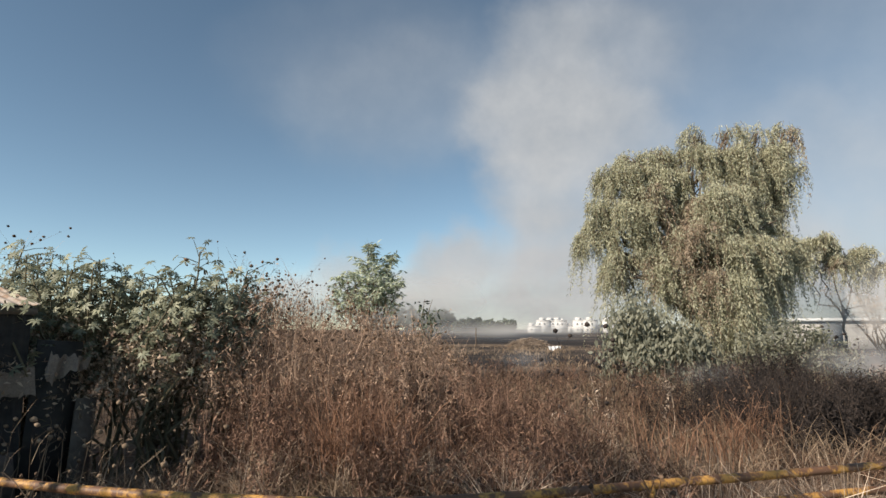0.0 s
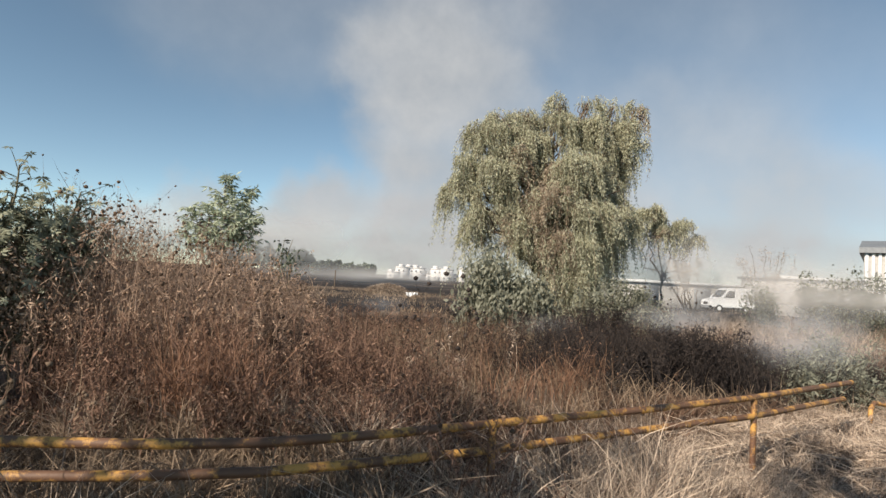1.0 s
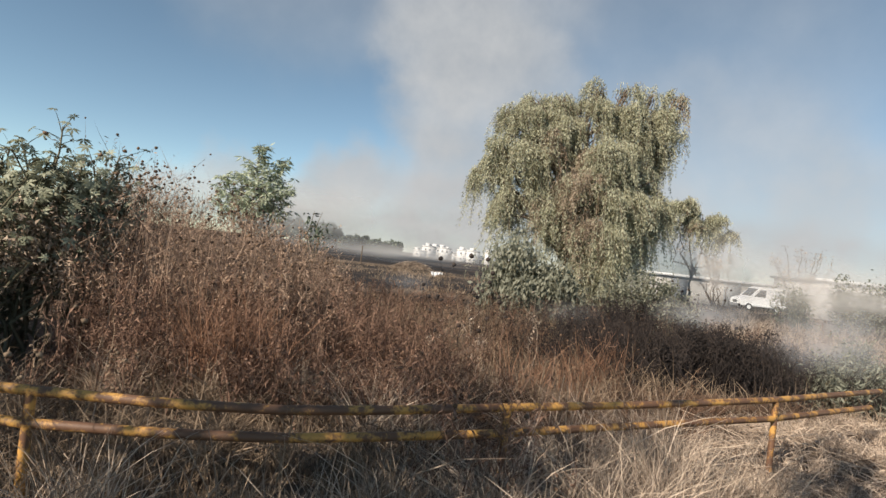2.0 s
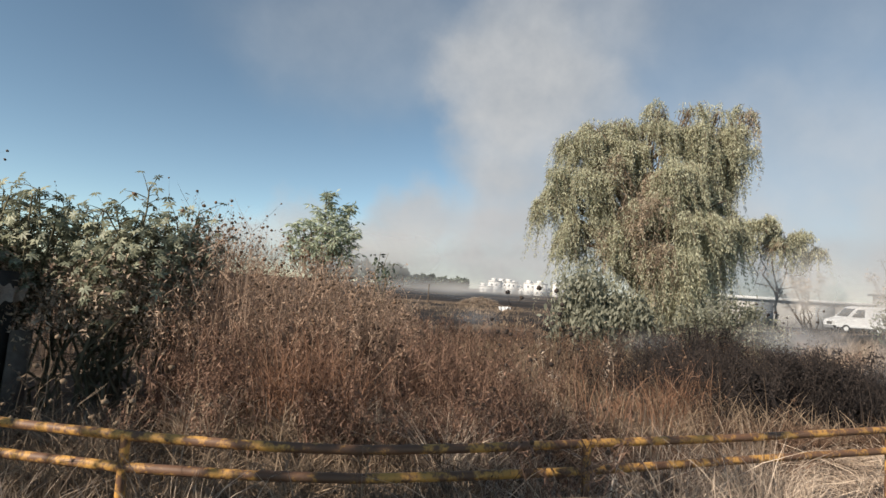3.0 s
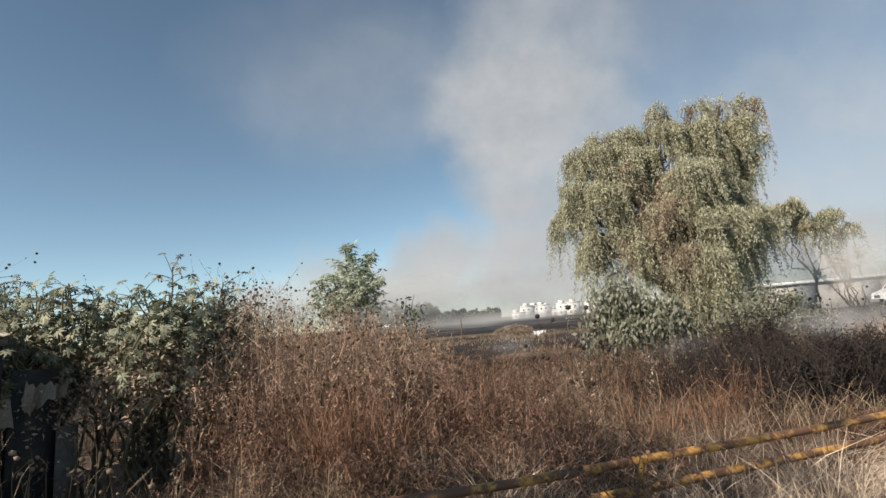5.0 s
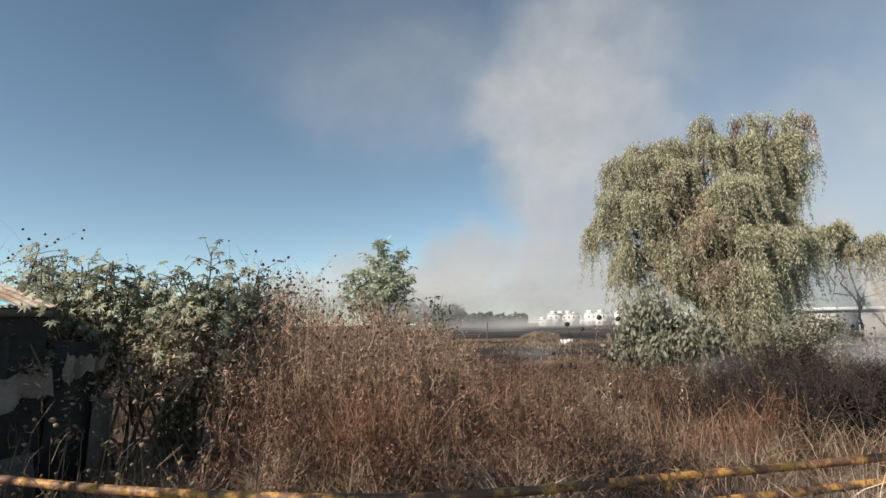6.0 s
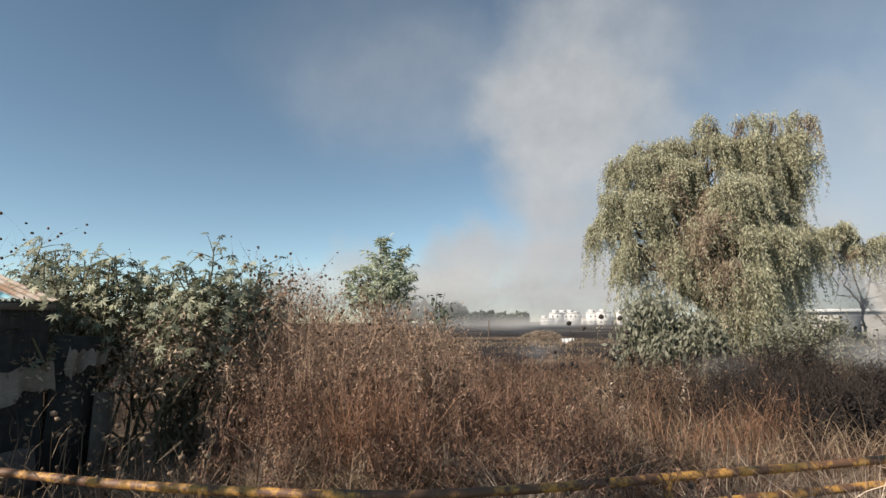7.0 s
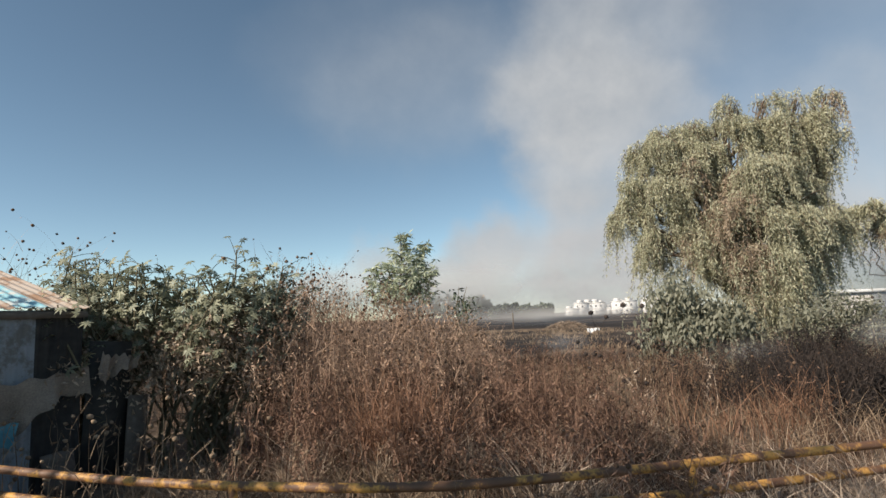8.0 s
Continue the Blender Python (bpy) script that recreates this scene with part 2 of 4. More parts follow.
M_DARK = material("near_black", (0.02, 0.02, 0.022), (0.06, 0.055, 0.05), 0.8, 0.2, 10, per="noise")
M_WHITE = material("white_plaster", (0.58, 0.57, 0.56), (0.70, 0.69, 0.68), 0.9, 0.15, 6, per="noise")
M_STORE = material("dull_plaster", (0.36, 0.34, 0.32), (0.52, 0.50, 0.47), 0.9, 0.15, 6, per="noise")
M_LIME = material("whitewashed_brick", (0.62, 0.60, 0.56), (0.80, 0.79, 0.76), 0.95, 0.4, 14, per="object")
M_METAL = material("white_sheet_metal", (0.60, 0.61, 0.61), (0.76, 0.77, 0.77), 0.5, 0.1, 3, per="noise")
M_GREYROOF = material("grey_roof", (0.16, 0.17, 0.18), (0.26, 0.27, 0.28), 0.6, 0.2, 4, per="noise")
M_GLASS = material("dark_window_glass", (0.02, 0.025, 0.03), (0.05, 0.055, 0.06), 0.12, 0, 4, per="noise", spec=0.6)
M_RUBBER = material("tyre_rubber", (0.015, 0.015, 0.015), (0.04, 0.04, 0.04), 0.9, 0.2, 30, per="noise")
M_VAN = material("white_vehicle_paint", (0.72, 0.72, 0.72), (0.80, 0.80, 0.80), 0.3, 0, 5, per="noise", spec=0.5)
M_STEM = material("green_stem", (0.08, 0.075, 0.045), (0.20, 0.17, 0.11), 0.8)


# ---------------------------------------------------------------- mesh tools
rng = np.random.default_rng(7)


def np_mesh(name, verts, faces):
    """A mesh from vertices (n, 3) and a list of face arrays (m, k)."""
    me = bpy.data.meshes.new(name)
    faces = [np.asarray(f, dtype=np.int32) for f in faces if len(f)]
    me.vertices.add(len(verts))
    me.vertices.foreach_set("co", np.asarray(verts, dtype=np.float32).ravel())
    sizes = np.concatenate([np.full(len(f), f.shape[1], dtype=np.int32) for f in faces])
    me.loops.add(int(sizes.sum()))
    me.loops.foreach_set("vertex_index", np.concatenate([f.ravel() for f in faces]))
    me.polygons.add(len(sizes))
    me.polygons.foreach_set("loop_start", np.concatenate([[0], np.cumsum(sizes)[:-1]]).astype(np.int32))
    me.update(calc_edges=True)
    me.validate()
    return me


class Soup:
    """Gathers pieces of geometry for one mesh."""

    def __init__(self):
        self.v, self.f, self.n = [], [], 0

    def add(self, verts, faces):
        verts = np.asarray(verts).reshape(-1, 3)
        self.v.append(verts)
        self.f.extend(np.asarray(f) + self.n for f in faces)
        self.n += len(verts)

    def put(self, name, mat, parent=None, label="", smooth=False):
        by = {}
        for f in self.f:
            by.setdefault(f.shape[1], []).append(f)
        me = np_mesh(name, np.concatenate(self.v), [np.concatenate(x) for x in by.values()])
        me.materials.append(mat)
        if smooth:
            me.polygons.foreach_set("use_smooth", np.ones(len(me.polygons), dtype=bool))
        ob = new(name, me)
        ob.parent = parent
        return tagged(ob, label) if label else ob


def unit(a):
    return a / (np.linalg.norm(a, axis=-1, keepdims=True) + 1e-9)


def blades(soup, base, tip, width, sag):
    """Grass blades: three tapering joints from base to tip, bowed sideways by sag (n, 3)."""
    n = len(base)
    along = tip - base
    side = unit(np.cross(along, rng.normal(size=(n, 3)))) * np.asarray(width).reshape(-1, 1) * 0.5
    rows = []
    for s, k in ((0.0, 1.0), (0.4, 0.85), (0.75, 0.55)):
        c = base + along * s + sag * (4 * s * (1 - s))
        rows += [c - side * k, c + side * k]
    v = np.stack(rows + [tip], axis=1)
    i = np.arange(n)[:, None] * 7
    soup.add(v, [np.concatenate([i + [0, 1, 3, 2], i + [2, 3, 5, 4]]), i + [4, 5, 6]])


def leaves(soup, base, way, length, width, fold=0.25):
    """Pointed leaves: four corners each, a little folded."""
    n = len(base)
    way = unit(way)
    length, width = np.asarray(length).reshape(-1, 1), np.asarray(width).reshape(-1, 1)
    side = unit(np.cross(way, rng.normal(size=(n, 3))))
    up = np.cross(side, way)
    mid = base + way * length * 0.45
    v = np.stack([base, mid + side * width * 0.5 + up * width * fold, base + way * length, mid - side * width * 0.5 + up * width * fold], axis=1)
    soup.add(v, [np.arange(n)[:, None] * 4 + [0, 1, 2, 3]])


def heads(soup, at, r):
    """Small seed heads: uneven rounded lumps, two rings of five and two poles."""
    n = len(at)
    t = np.arange(5) * 2 * np.pi / 5
    o = np.concatenate([np.stack([0.9 * np.cos(t), 0.9 * np.sin(t), np.full(5, 0.42)], 1), np.stack([0.9 * np.cos(t + 0.6), 0.9 * np.sin(t + 0.6), np.full(5, -0.42)], 1), [[0, 0, 0.95], [0, 0, -0.95]]])
    v = at[:, None, :] + o[None] * np.asarray(r).reshape(-1, 1, 1) * rng.uniform(0.75, 1.2, (n, 12, 1))
    f = [[k, (k + 1) % 5, 10] for k in range(5)] + [[5 + (k + 1) % 5, 5 + k, 11] for k in range(5)] + [[5 + k, (k + 1) % 5, k] for k in range(5)] + [[5 + k, 5 + (k + 1) % 5, (k + 1) % 5] for k in range(5)]
    soup.add(v, [(np.arange(n)[:, None, None] * 12 + np.array(f)[None]).reshape(-1, 3)])


def tube(soup, pts, radii, sides=8, caps=True):
    """A round bar along points, with a radius at each."""
    pts, radii = np.asarray(pts, dtype=float), np.asarray(radii, dtype=float)
    d = unit(np.gradient(pts, axis=0))
    ref = np.array([0.0, 0.0, 1.0]) if abs(d[:, 2]).mean() < 0.8 else np.array([1.0, 0.0, 0.0])
    a = unit(np.cross(d, ref))
    b = np.cross(d, a)
    t = np.linspace(0, 2 * np.pi, sides, endpoint=False)
    v = pts[:, None] + radii[:, None, None] * (np.cos(t)[None, :, None] * a[:, None] + np.sin(t)[None, :, None] * b[:, None])
    k = np.arange(len(pts) - 1)[:, None] * sides
    j = np.arange(sides)[None]
    jn = (j + 1) % sides
    f = np.stack([k + j, k + jn, k + sides + jn, k + sides + j], axis=-1).reshape(-1, 4)
    soup.add(v, [f])
    if caps:
        soup.add(v[0], [np.arange(sides)[None, ::-1]])
        soup.add(v[-1], [np.arange(sides)[None]])


def box(soup, lo, hi, m=None):
    """A box from corner to corner, turned by m."""
    x0, y0, z0 = lo
    x1, y1, z1 = hi
    v = np.array([[x0, y0, z0], [x1, y0, z0], [x1, y1, z0], [x0, y1, z0], [x0, y0, z1], [x1, y0, z1], [x1, y1, z1], [x0, y1, z1]])
    if m is not None:
        v = np.array([m @ Vector(p) for p in v])
    soup.add(v, [np.array([[3, 2, 1, 0], [4, 5, 6, 7], [0, 1, 5, 4], [1, 2, 6, 5], [2, 3, 7, 6], [3, 0, 4, 7]])])


def bevel_box(name, lo, hi, mat, parent, bevel=0.02, label=""):
    bm = bmesh.new()
    bmesh.ops.create_cube(bm, size=1.0)
    for v in bm.verts:
        v.co = Vector([l + (c + 0.5) * (h - l) for c, l, h in zip(v.co, lo, hi)])
    bmesh.ops.bevel(bm, geom=bm.edges[:], offset=bevel, segments=2, affect="EDGES")
    return part(name, bm, mat, parent, label)


def part(name, bm, mat, parent, label=""):
    me = bpy.data.meshes.new(name)
    bm.to_mesh(me)
    bm.free()
    me.materials.append(mat)
    ob = new(name, me)
    ob.parent = parent
    return tagged(ob, label) if label else ob


def ground_z(x, y):
    """Height of the ground: gently uneven near by, level far off."""
    x, y = np.asarray(x, dtype=float), np.asarray(y, dtype=float)
    near = np.exp(-(np.hypot(x, y - 8) / 40) ** 2)
    z = 0.07 * np.sin(0.9 * x + 0.4 * y) + 0.06 * np.sin(0.5 * x - 1.1 * y + 2) + 0.04 * np.sin(2.1 * x + 1.7 * y)
    return z * near + 0.12 * np.exp(-(((x + 5) / 3.5) ** 2 + ((y - 6.5) / 3) ** 2))


def on_ground(x, y):
    return np.stack([x, y, ground_z(x, y)], axis=1)


def empty(name, x, y, z=None):
    ob = new(name)
    ob.location = (x, y, float(ground_z(x, y)) if z is None else z)
    ob.empty_display_size = 0.2
    return ob


def smoke_material(name, colour, thick, scale):
    """Thin drifting smoke: a soft-edged veil, thickest in the middle, broken up by noise."""
    mt = bpy.data.materials.new(name)
    mt.use_nodes = True
    nt = mt.node_tree
    nt.nodes.clear()
    N, K = nt.nodes.new, nt.links.new
    tc = N("ShaderNodeTexCoord")
    off = N("ShaderNodeVectorMath")
    off.operation = "SUBTRACT"
    K(tc.outputs["Generated"], off.inputs[0])
    off.inputs[1].default_value = (0.5, 0.5, 0.5)
    flat = N("ShaderNodeVectorMath")
    flat.operation = "MULTIPLY"
    K(off.outputs[0], flat.inputs[0])
    flat.inputs[1].default_value = (2, 0, 2)
    ln = N("ShaderNodeVectorMath")
    ln.operation = "LENGTH"
    K(flat.outputs[0], ln.inputs[0])
    ns = N("ShaderNodeTexNoise")
    K(tc.outputs["Object"], ns.inputs["Vector"])
    ns.inputs["Scale"].default_value, ns.inputs["Detail"].default_value, ns.inputs["Roughness"].default_value = scale, 5, 0.6
    ns.inputs["Distortion"].default_value = 0.6
    ma = N("ShaderNodeMath")
    ma.operation = "MULTIPLY_ADD"
    K(ns.outputs["Fac"], ma.inputs[0])
    ma.inputs[1].default_value = 0.9
    K(ln.outputs["Value"], ma.inputs[2])
    mr = N("ShaderNodeMapRange")
    mr.interpolation_type = "SMOOTHSTEP"
    K(ma.outputs[0], mr.inputs["Value"])
    for k, v in zip(("From Min", "From Max", "To Min", "To Max"), (1.08, 0.40, 0.0, thick)):
        mr.inputs[k].default_value = v
    df, tr, tp = N("ShaderNodeBsdfDiffuse"), N("ShaderNodeBsdfTranslucent"), N("ShaderNodeBsdfTransparent")
    df.inputs[0].default_value = tr.inputs[0].default_value = (*colour, 1)
    both, mx = N("ShaderNodeMixShader"), N("ShaderNodeMixShader")
    both.inputs[0].default_value = 0.4
    K(df.outputs[0], both.inputs[1])
    K(tr.outputs[0], both.inputs[2])
    K(mr.outputs[0], mx.inputs[0])
    K(tp.outputs[0], mx.inputs[1])
    K(both.outputs[0], mx.inputs[2])
    K(mx.outputs[0], N("ShaderNodeOutputMaterial").inputs[0])
    return mt

# ---------------------------------------------------------------- ground
def make_ground():
    near_x, near_y = np.linspace(-24, 30, 150), np.linspace(-14, 34, 140)
    far = np.array([40, 60, 90, 140, 220, 400, 800, 1500, 3000.0])
    xs, ys = np.concatenate([-far[::-1], near_x, far]), np.concatenate([-far[::-1], near_y, far])
    gx, gy = np.meshgrid(xs, ys, indexing="ij")
    v = np.stack([gx, gy, ground_z(gx, gy)], axis=-1).reshape(-1, 3)
    i, j = np.meshgrid(np.arange(len(xs) - 1), np.arange(len(ys) - 1), indexing="ij")
    a = (i * len(ys) + j).ravel()
    s = Soup()
    s.add(v, [np.stack([a, a + len(ys), a + len(ys) + 1, a + 1], axis=1)])
    tagged(s.put("ground", M_GROUND, smooth=True), "dry field of brown earth and straw with burnt strips", "ground", kind="structure")


make_ground()


# ---------------------------------------------------------------- trees and shrubs
def limb(soup, a, b, r0, r1, wob=0.15, n=6, sides=7):
    a, b = np.asarray(a, float), np.asarray(b, float)
    t = np.linspace(0, 1, n)[:, None]
    p = a + (b - a) * t + rng.normal(size=(n, 3)) * wob * np.sin(np.pi * t) * 0.5
    tube(soup, p, np.linspace(r0, r1, n), sides)
    return p


def make_willow(x, y, lobes, trunk_r, strands, label, bare=0.0, leaf=(0.118, 0.027), hang=(1.1, 3.0), brown=0.07, dead=()):
    """Weeping willow: a trunk, limbs to each lobe of the crown, and leafy strands that hang from the lobes."""
    tree = tagged(empty("willow_tree", x, y), label, "tree")
    wood, crown, dry = Soup(), Soup(), Soup()
    fork = np.array([0.1, 0.1, 2.1])
    limb(wood, (0, 0, -0.2), fork, trunk_r, trunk_r * 0.75, 0.2, 7, 12)
    total = sum(r[0] * r[2] for _, r in lobes)
    for c, r in lobes:
        c, r = np.array(c, float), np.array(r, float)
        knee = fork * 0.45 + c * 0.55 + rng.normal(size=3) * 0.3
        limb(wood, fork, knee, trunk_r * 0.55, trunk_r * 0.30, 0.4)
        limb(wood, knee, c + [0, 0, r[2] * 0.5], trunk_r * 0.3, trunk_r * 0.10, 0.4)
        for _ in range(7):
            d = unit(rng.normal(size=3))
            d[2] = abs(d[2])
            limb(wood, knee * 0.4 + c * 0.6, c + d * r * 0.9, trunk_r * 0.12, 0.012, 0.3, 5, 5)
        n = int(strands * r[0] * r[2] / total)
        tufts = max(4, int(14 * r[0] * r[2]))
        dd = unit(rng.normal(size=(tufts, 3)))
        dd[:, 2] = np.abs(dd[:, 2]) * 1.1 - 0.35
        tc = c + unit(dd) * r * rng.uniform(0.55, 0.98, (tufts, 1))
        tr = rng.uniform(0.22, 0.55, tufts)
        withered = rng.uniform(size=tufts) < brown
        for dc, dr in dead:
            withered |= np.linalg.norm((tc - dc) * [1, 0.5, 0.8], axis=1) < dr
        pick = rng.integers(0, tufts, n)
        d = unit(rng.normal(size=(n, 3)))
        d[:, 2] = np.abs(d[:, 2]) * 1.2
        d = unit(d)
        start = tc[pick] + d * tr[pick][:, None] * rng.uniform(0.5, 1.05, (n, 1))
        d = unit(d * 0.6 + unit(dd)[pick] * 0.8)
        out = unit(d * [1, 1, 0] + 1e-3)
        ln = rng.uniform(*hang, n) * np.where(rng.uniform(size=n) < 0.18, 1.0, 0.40) * rng.uniform(0.65, 1.4, tufts)[pick]
        ln = np.minimum(ln, start[:, 2] - rng.uniform(0.1, 0.9, n))
        ln = np.maximum(ln, 0.25)
        gust = rng.normal(size=(n, 3)) * [0.12, 0.12, 0.0]
        k = 52
        s = (np.arange(k)[None] + rng.uniform(0, 1, (n, k))) / k
        bow = out[:, None] * (0.28 * np.sqrt(s) * np.minimum(ln, 1.4)[:, None])[..., None]
        pos = start[:, None] + bow + gust[:, None] * s[..., None] * ln[:, None, None]
        pos[..., 2] += 0.10 * np.sin(np.minimum(s * ln[:, None], 0.6) / 0.6 * np.pi) - s * ln[:, None]
        pos += rng.normal(size=pos.shape) * 0.035
        keep = rng.uniform(size=(n, k)) < (1 - bare) * np.clip(ln / 1.4, 0.35, 1)[:, None]
        way = rng.normal(size=pos.shape) * 0.55 + out[:, None] * 0.25 + [0, 0, -1.0]
        isdry = (withered[pick] & (rng.uniform(size=n) < 0.7))[:, None] & keep
        for sp, msk in ((crown, keep & ~isdry), (dry, isdry)):
            q = int(msk.sum())
            if q:
                leaves(sp, pos[msk], way[msk], rng.uniform(0.6, 1.5, q) * leaf[0], rng.uniform(0.7, 1.4, q) * leaf[1])
        tw = start + out * 0.28 * np.minimum(ln, 1.4)[:, None] + gust * ln[:, None]
        tw[:, 2] -= ln
        blades(wood, start, tw, np.full(n, 0.012), out * 0.1)
    wood.put("trunk", M_BARK, tree, "grey-brown willow trunk, limbs and bare twigs")
    crown.put("crown", M_WILLOW, tree, "olive grey-green hanging willow leaves")
    if dry.n:
        dry.put("withered_foliage", M_DEADWILLOW, tree, "withered brown willow strands")
    return tree


make_willow(9.3, 20.5, [
    ((-2.3, 0.0, 7.3), (1.1, 0.95, 0.80)), ((0.2, 0.2, 8.1), (1.25, 1.05, 0.70)), ((2.1, 0.0, 8.15), (1.2, 1.05, 0.65)), ((3.2, 0.0, 8.0), (0.60, 0.60, 0.75)),
    ((3.5, 0.0, 6.9), (0.30, 0.40, 0.85)), ((-2.9, 0.0, 5.7), (1.35, 1.3, 0.75)), ((-3.8, 0.0, 5.1), (0.60, 0.60, 0.45)), ((-1.0, 0.3, 6.1), (0.9, 0.8, 0.80)),
    ((-1.1, 0.1, 7.4), (0.9, 0.9, 0.6)), ((0.5, -1.2, 6.0), (1.2, 1.0, 0.85)), ((0.0, -1.5, 4.6), (1.5, 1.2, 0.95)), ((2.1, -0.8, 4.6), (0.85, 0.70, 0.95)),
    ((-0.3, -1.6, 2.9), (1.3, 1.1, 0.95)), ((-2.6, -0.8, 3.9), (1.2, 1.0, 0.65)), ((1.6, -1.0, 3.0), (0.7, 0.6, 1.1)), ((0.1, -1.6, 1.6), (1.2, 1.0, 0.8)),
    ((1.7, 0.4, 6.5), (0.7, 0.6, 0.5)), ((0.2, 0.0, 9.0), (0.30, 0.25, 0.25)), ((3.6, 0.0, 9.15), (0.28, 0.26, 0.28)), ((1.4, 0.0, 9.05), (0.35, 0.30, 0.22)),
    ((-2.4, 0.0, 8.05), (0.28, 0.22, 0.22)), ((2.55, 0.0, 9.0), (0.22, 0.20, 0.25)), ((-1.3, 0.0, 8.2), (0.5, 0.4, 0.3)),
    ((-1.9, -0.4, 6.5), (0.8, 0.7, 0.5)), ((-1.7, -0.9, 4.9), (0.8, 0.8, 0.6)), ((-0.2, -0.4, 7.3), (0.7, 0.6, 0.4)), ((2.3, -0.3, 7.4), (0.6, 0.5, 0.35)), ((1.9, -1.0, 5.5), (0.6, 0.5, 0.5)),
], 0.34, 9000, "tall weeping willow with drooping olive-green strands in the dry field", hang=(0.9, 2.7), dead=[((-1.1, -2.3, 4.2), 0.95)])
make_willow(19.0, 27.0, [
    ((-0.9, 0, 5.85), (0.8, 0.7, 0.50)), ((0.5, 0.2, 5.35), (0.7, 0.6, 0.45)), ((-1.9, 0.0, 5.2), (0.6, 0.5, 0.6)), ((1.5, 0, 5.25), (0.5, 0.4, 0.4)), ((2.0, 0, 4.5), (0.3, 0.3, 0.5)), ((-0.2, 0, 4.9), (0.7, 0.5, 0.4)),
], 0.07, 1300, "smaller thin willow half lost in smoke", bare=0.42, leaf=(0.15, 0.034), hang=(0.6, 1.9))


def make_leafy(name, x, y, label, category, stems, height, spread, count, leaf, mats, droop=0.2, bush=0.25, base_z=0.3, lean=(0, 0)):
    """Shrub or young tree: thin stems from one foot, twigs, and pointed leaves in tufts along them."""
    plant = tagged(empty(name, x, y), label, category)
    wood, green = Soup(), Soup()
    per = count // stems
    for _ in range(stems):
        foot = rng.normal(size=3) * [bush, bush, 0]
        top = np.array([rng.normal() * spread * 0.55 + lean[0], rng.normal() * spread * 0.45 + lean[1], height * rng.uniform(0.68, 1.0)])
        p = limb(wood, foot - [0, 0, 0.1], top, 0.018 + 0.006 * height, 0.006, 0.25, 8, 5)
        s = rng.uniform(base_z, 1.0, per) ** 0.8
        at = np.stack([np.interp(s * 7, np.arange(8), p[:, i]) for i in range(3)], axis=1)
        tw = unit(rng.normal(size=(per, 3)) + [0, 0, 0.35]) * rng.uniform(0.1, 1.0, (per, 1)) * spread * 0.42 * (1.15 - s[:, None] * 0.6)
        near = (np.arange(per) % 9) == 0
        blades(wood, at[near], (at + tw)[near], np.full(near.sum(), 0.010), rng.normal(size=(near.sum(), 3)) * 0.03)
        src = np.repeat((at + tw)[near], 9, axis=0)[:per]
        src = src + rng.normal(size=src.shape) * leaf[0] * 0.9
        m = len(src)
        leaves(green, src, rng.normal(size=(m, 3)) + [0, 0, -droop * 3], rng.uniform(0.6, 1.4, m) * leaf[0], rng.uniform(0.7, 1.3, m) * leaf[1])
    wood.put("branching_stem", mats[1], plant)
    green.put("foliage", mats[0], plant)
    return plant


def palmate(soup, at, normal, size):
    """Castor-like leaves: seven pointed lobes round one centre, one island each."""
    n = len(at)
    normal = unit(normal)
    a = unit(np.cross(normal, rng.normal(size=(n, 3))))
    b = np.cross(normal, a)
    ang = np.radians([-135, -90, -45, 0, 45, 90, 135])
    ln = np.array([0.55, 0.75, 0.92, 1.0, 0.92, 0.75, 0.55])
    rows = [at]
    for g, l in zip(ang, ln):
        d = a * np.cos(g) + b * np.sin(g)
        e = -a * np.sin(g) + b * np.cos(g)
        for s, wd, dz in ((0.5, -0.13, 0.02), (1.0, 0.0, -0.22), (0.5, 0.13, 0.02)):
            rows.append(at + (d * l * s + e * wd + normal * dz) * size[:, None])
    v = np.stack(rows, axis=1)
    i = np.arange(n)[:, None] * 22
    soup.add(v, [np.concatenate([i + [0, 1 + 3 * k, 2 + 3 * k, 3 + 3 * k] for k in range(7)])])


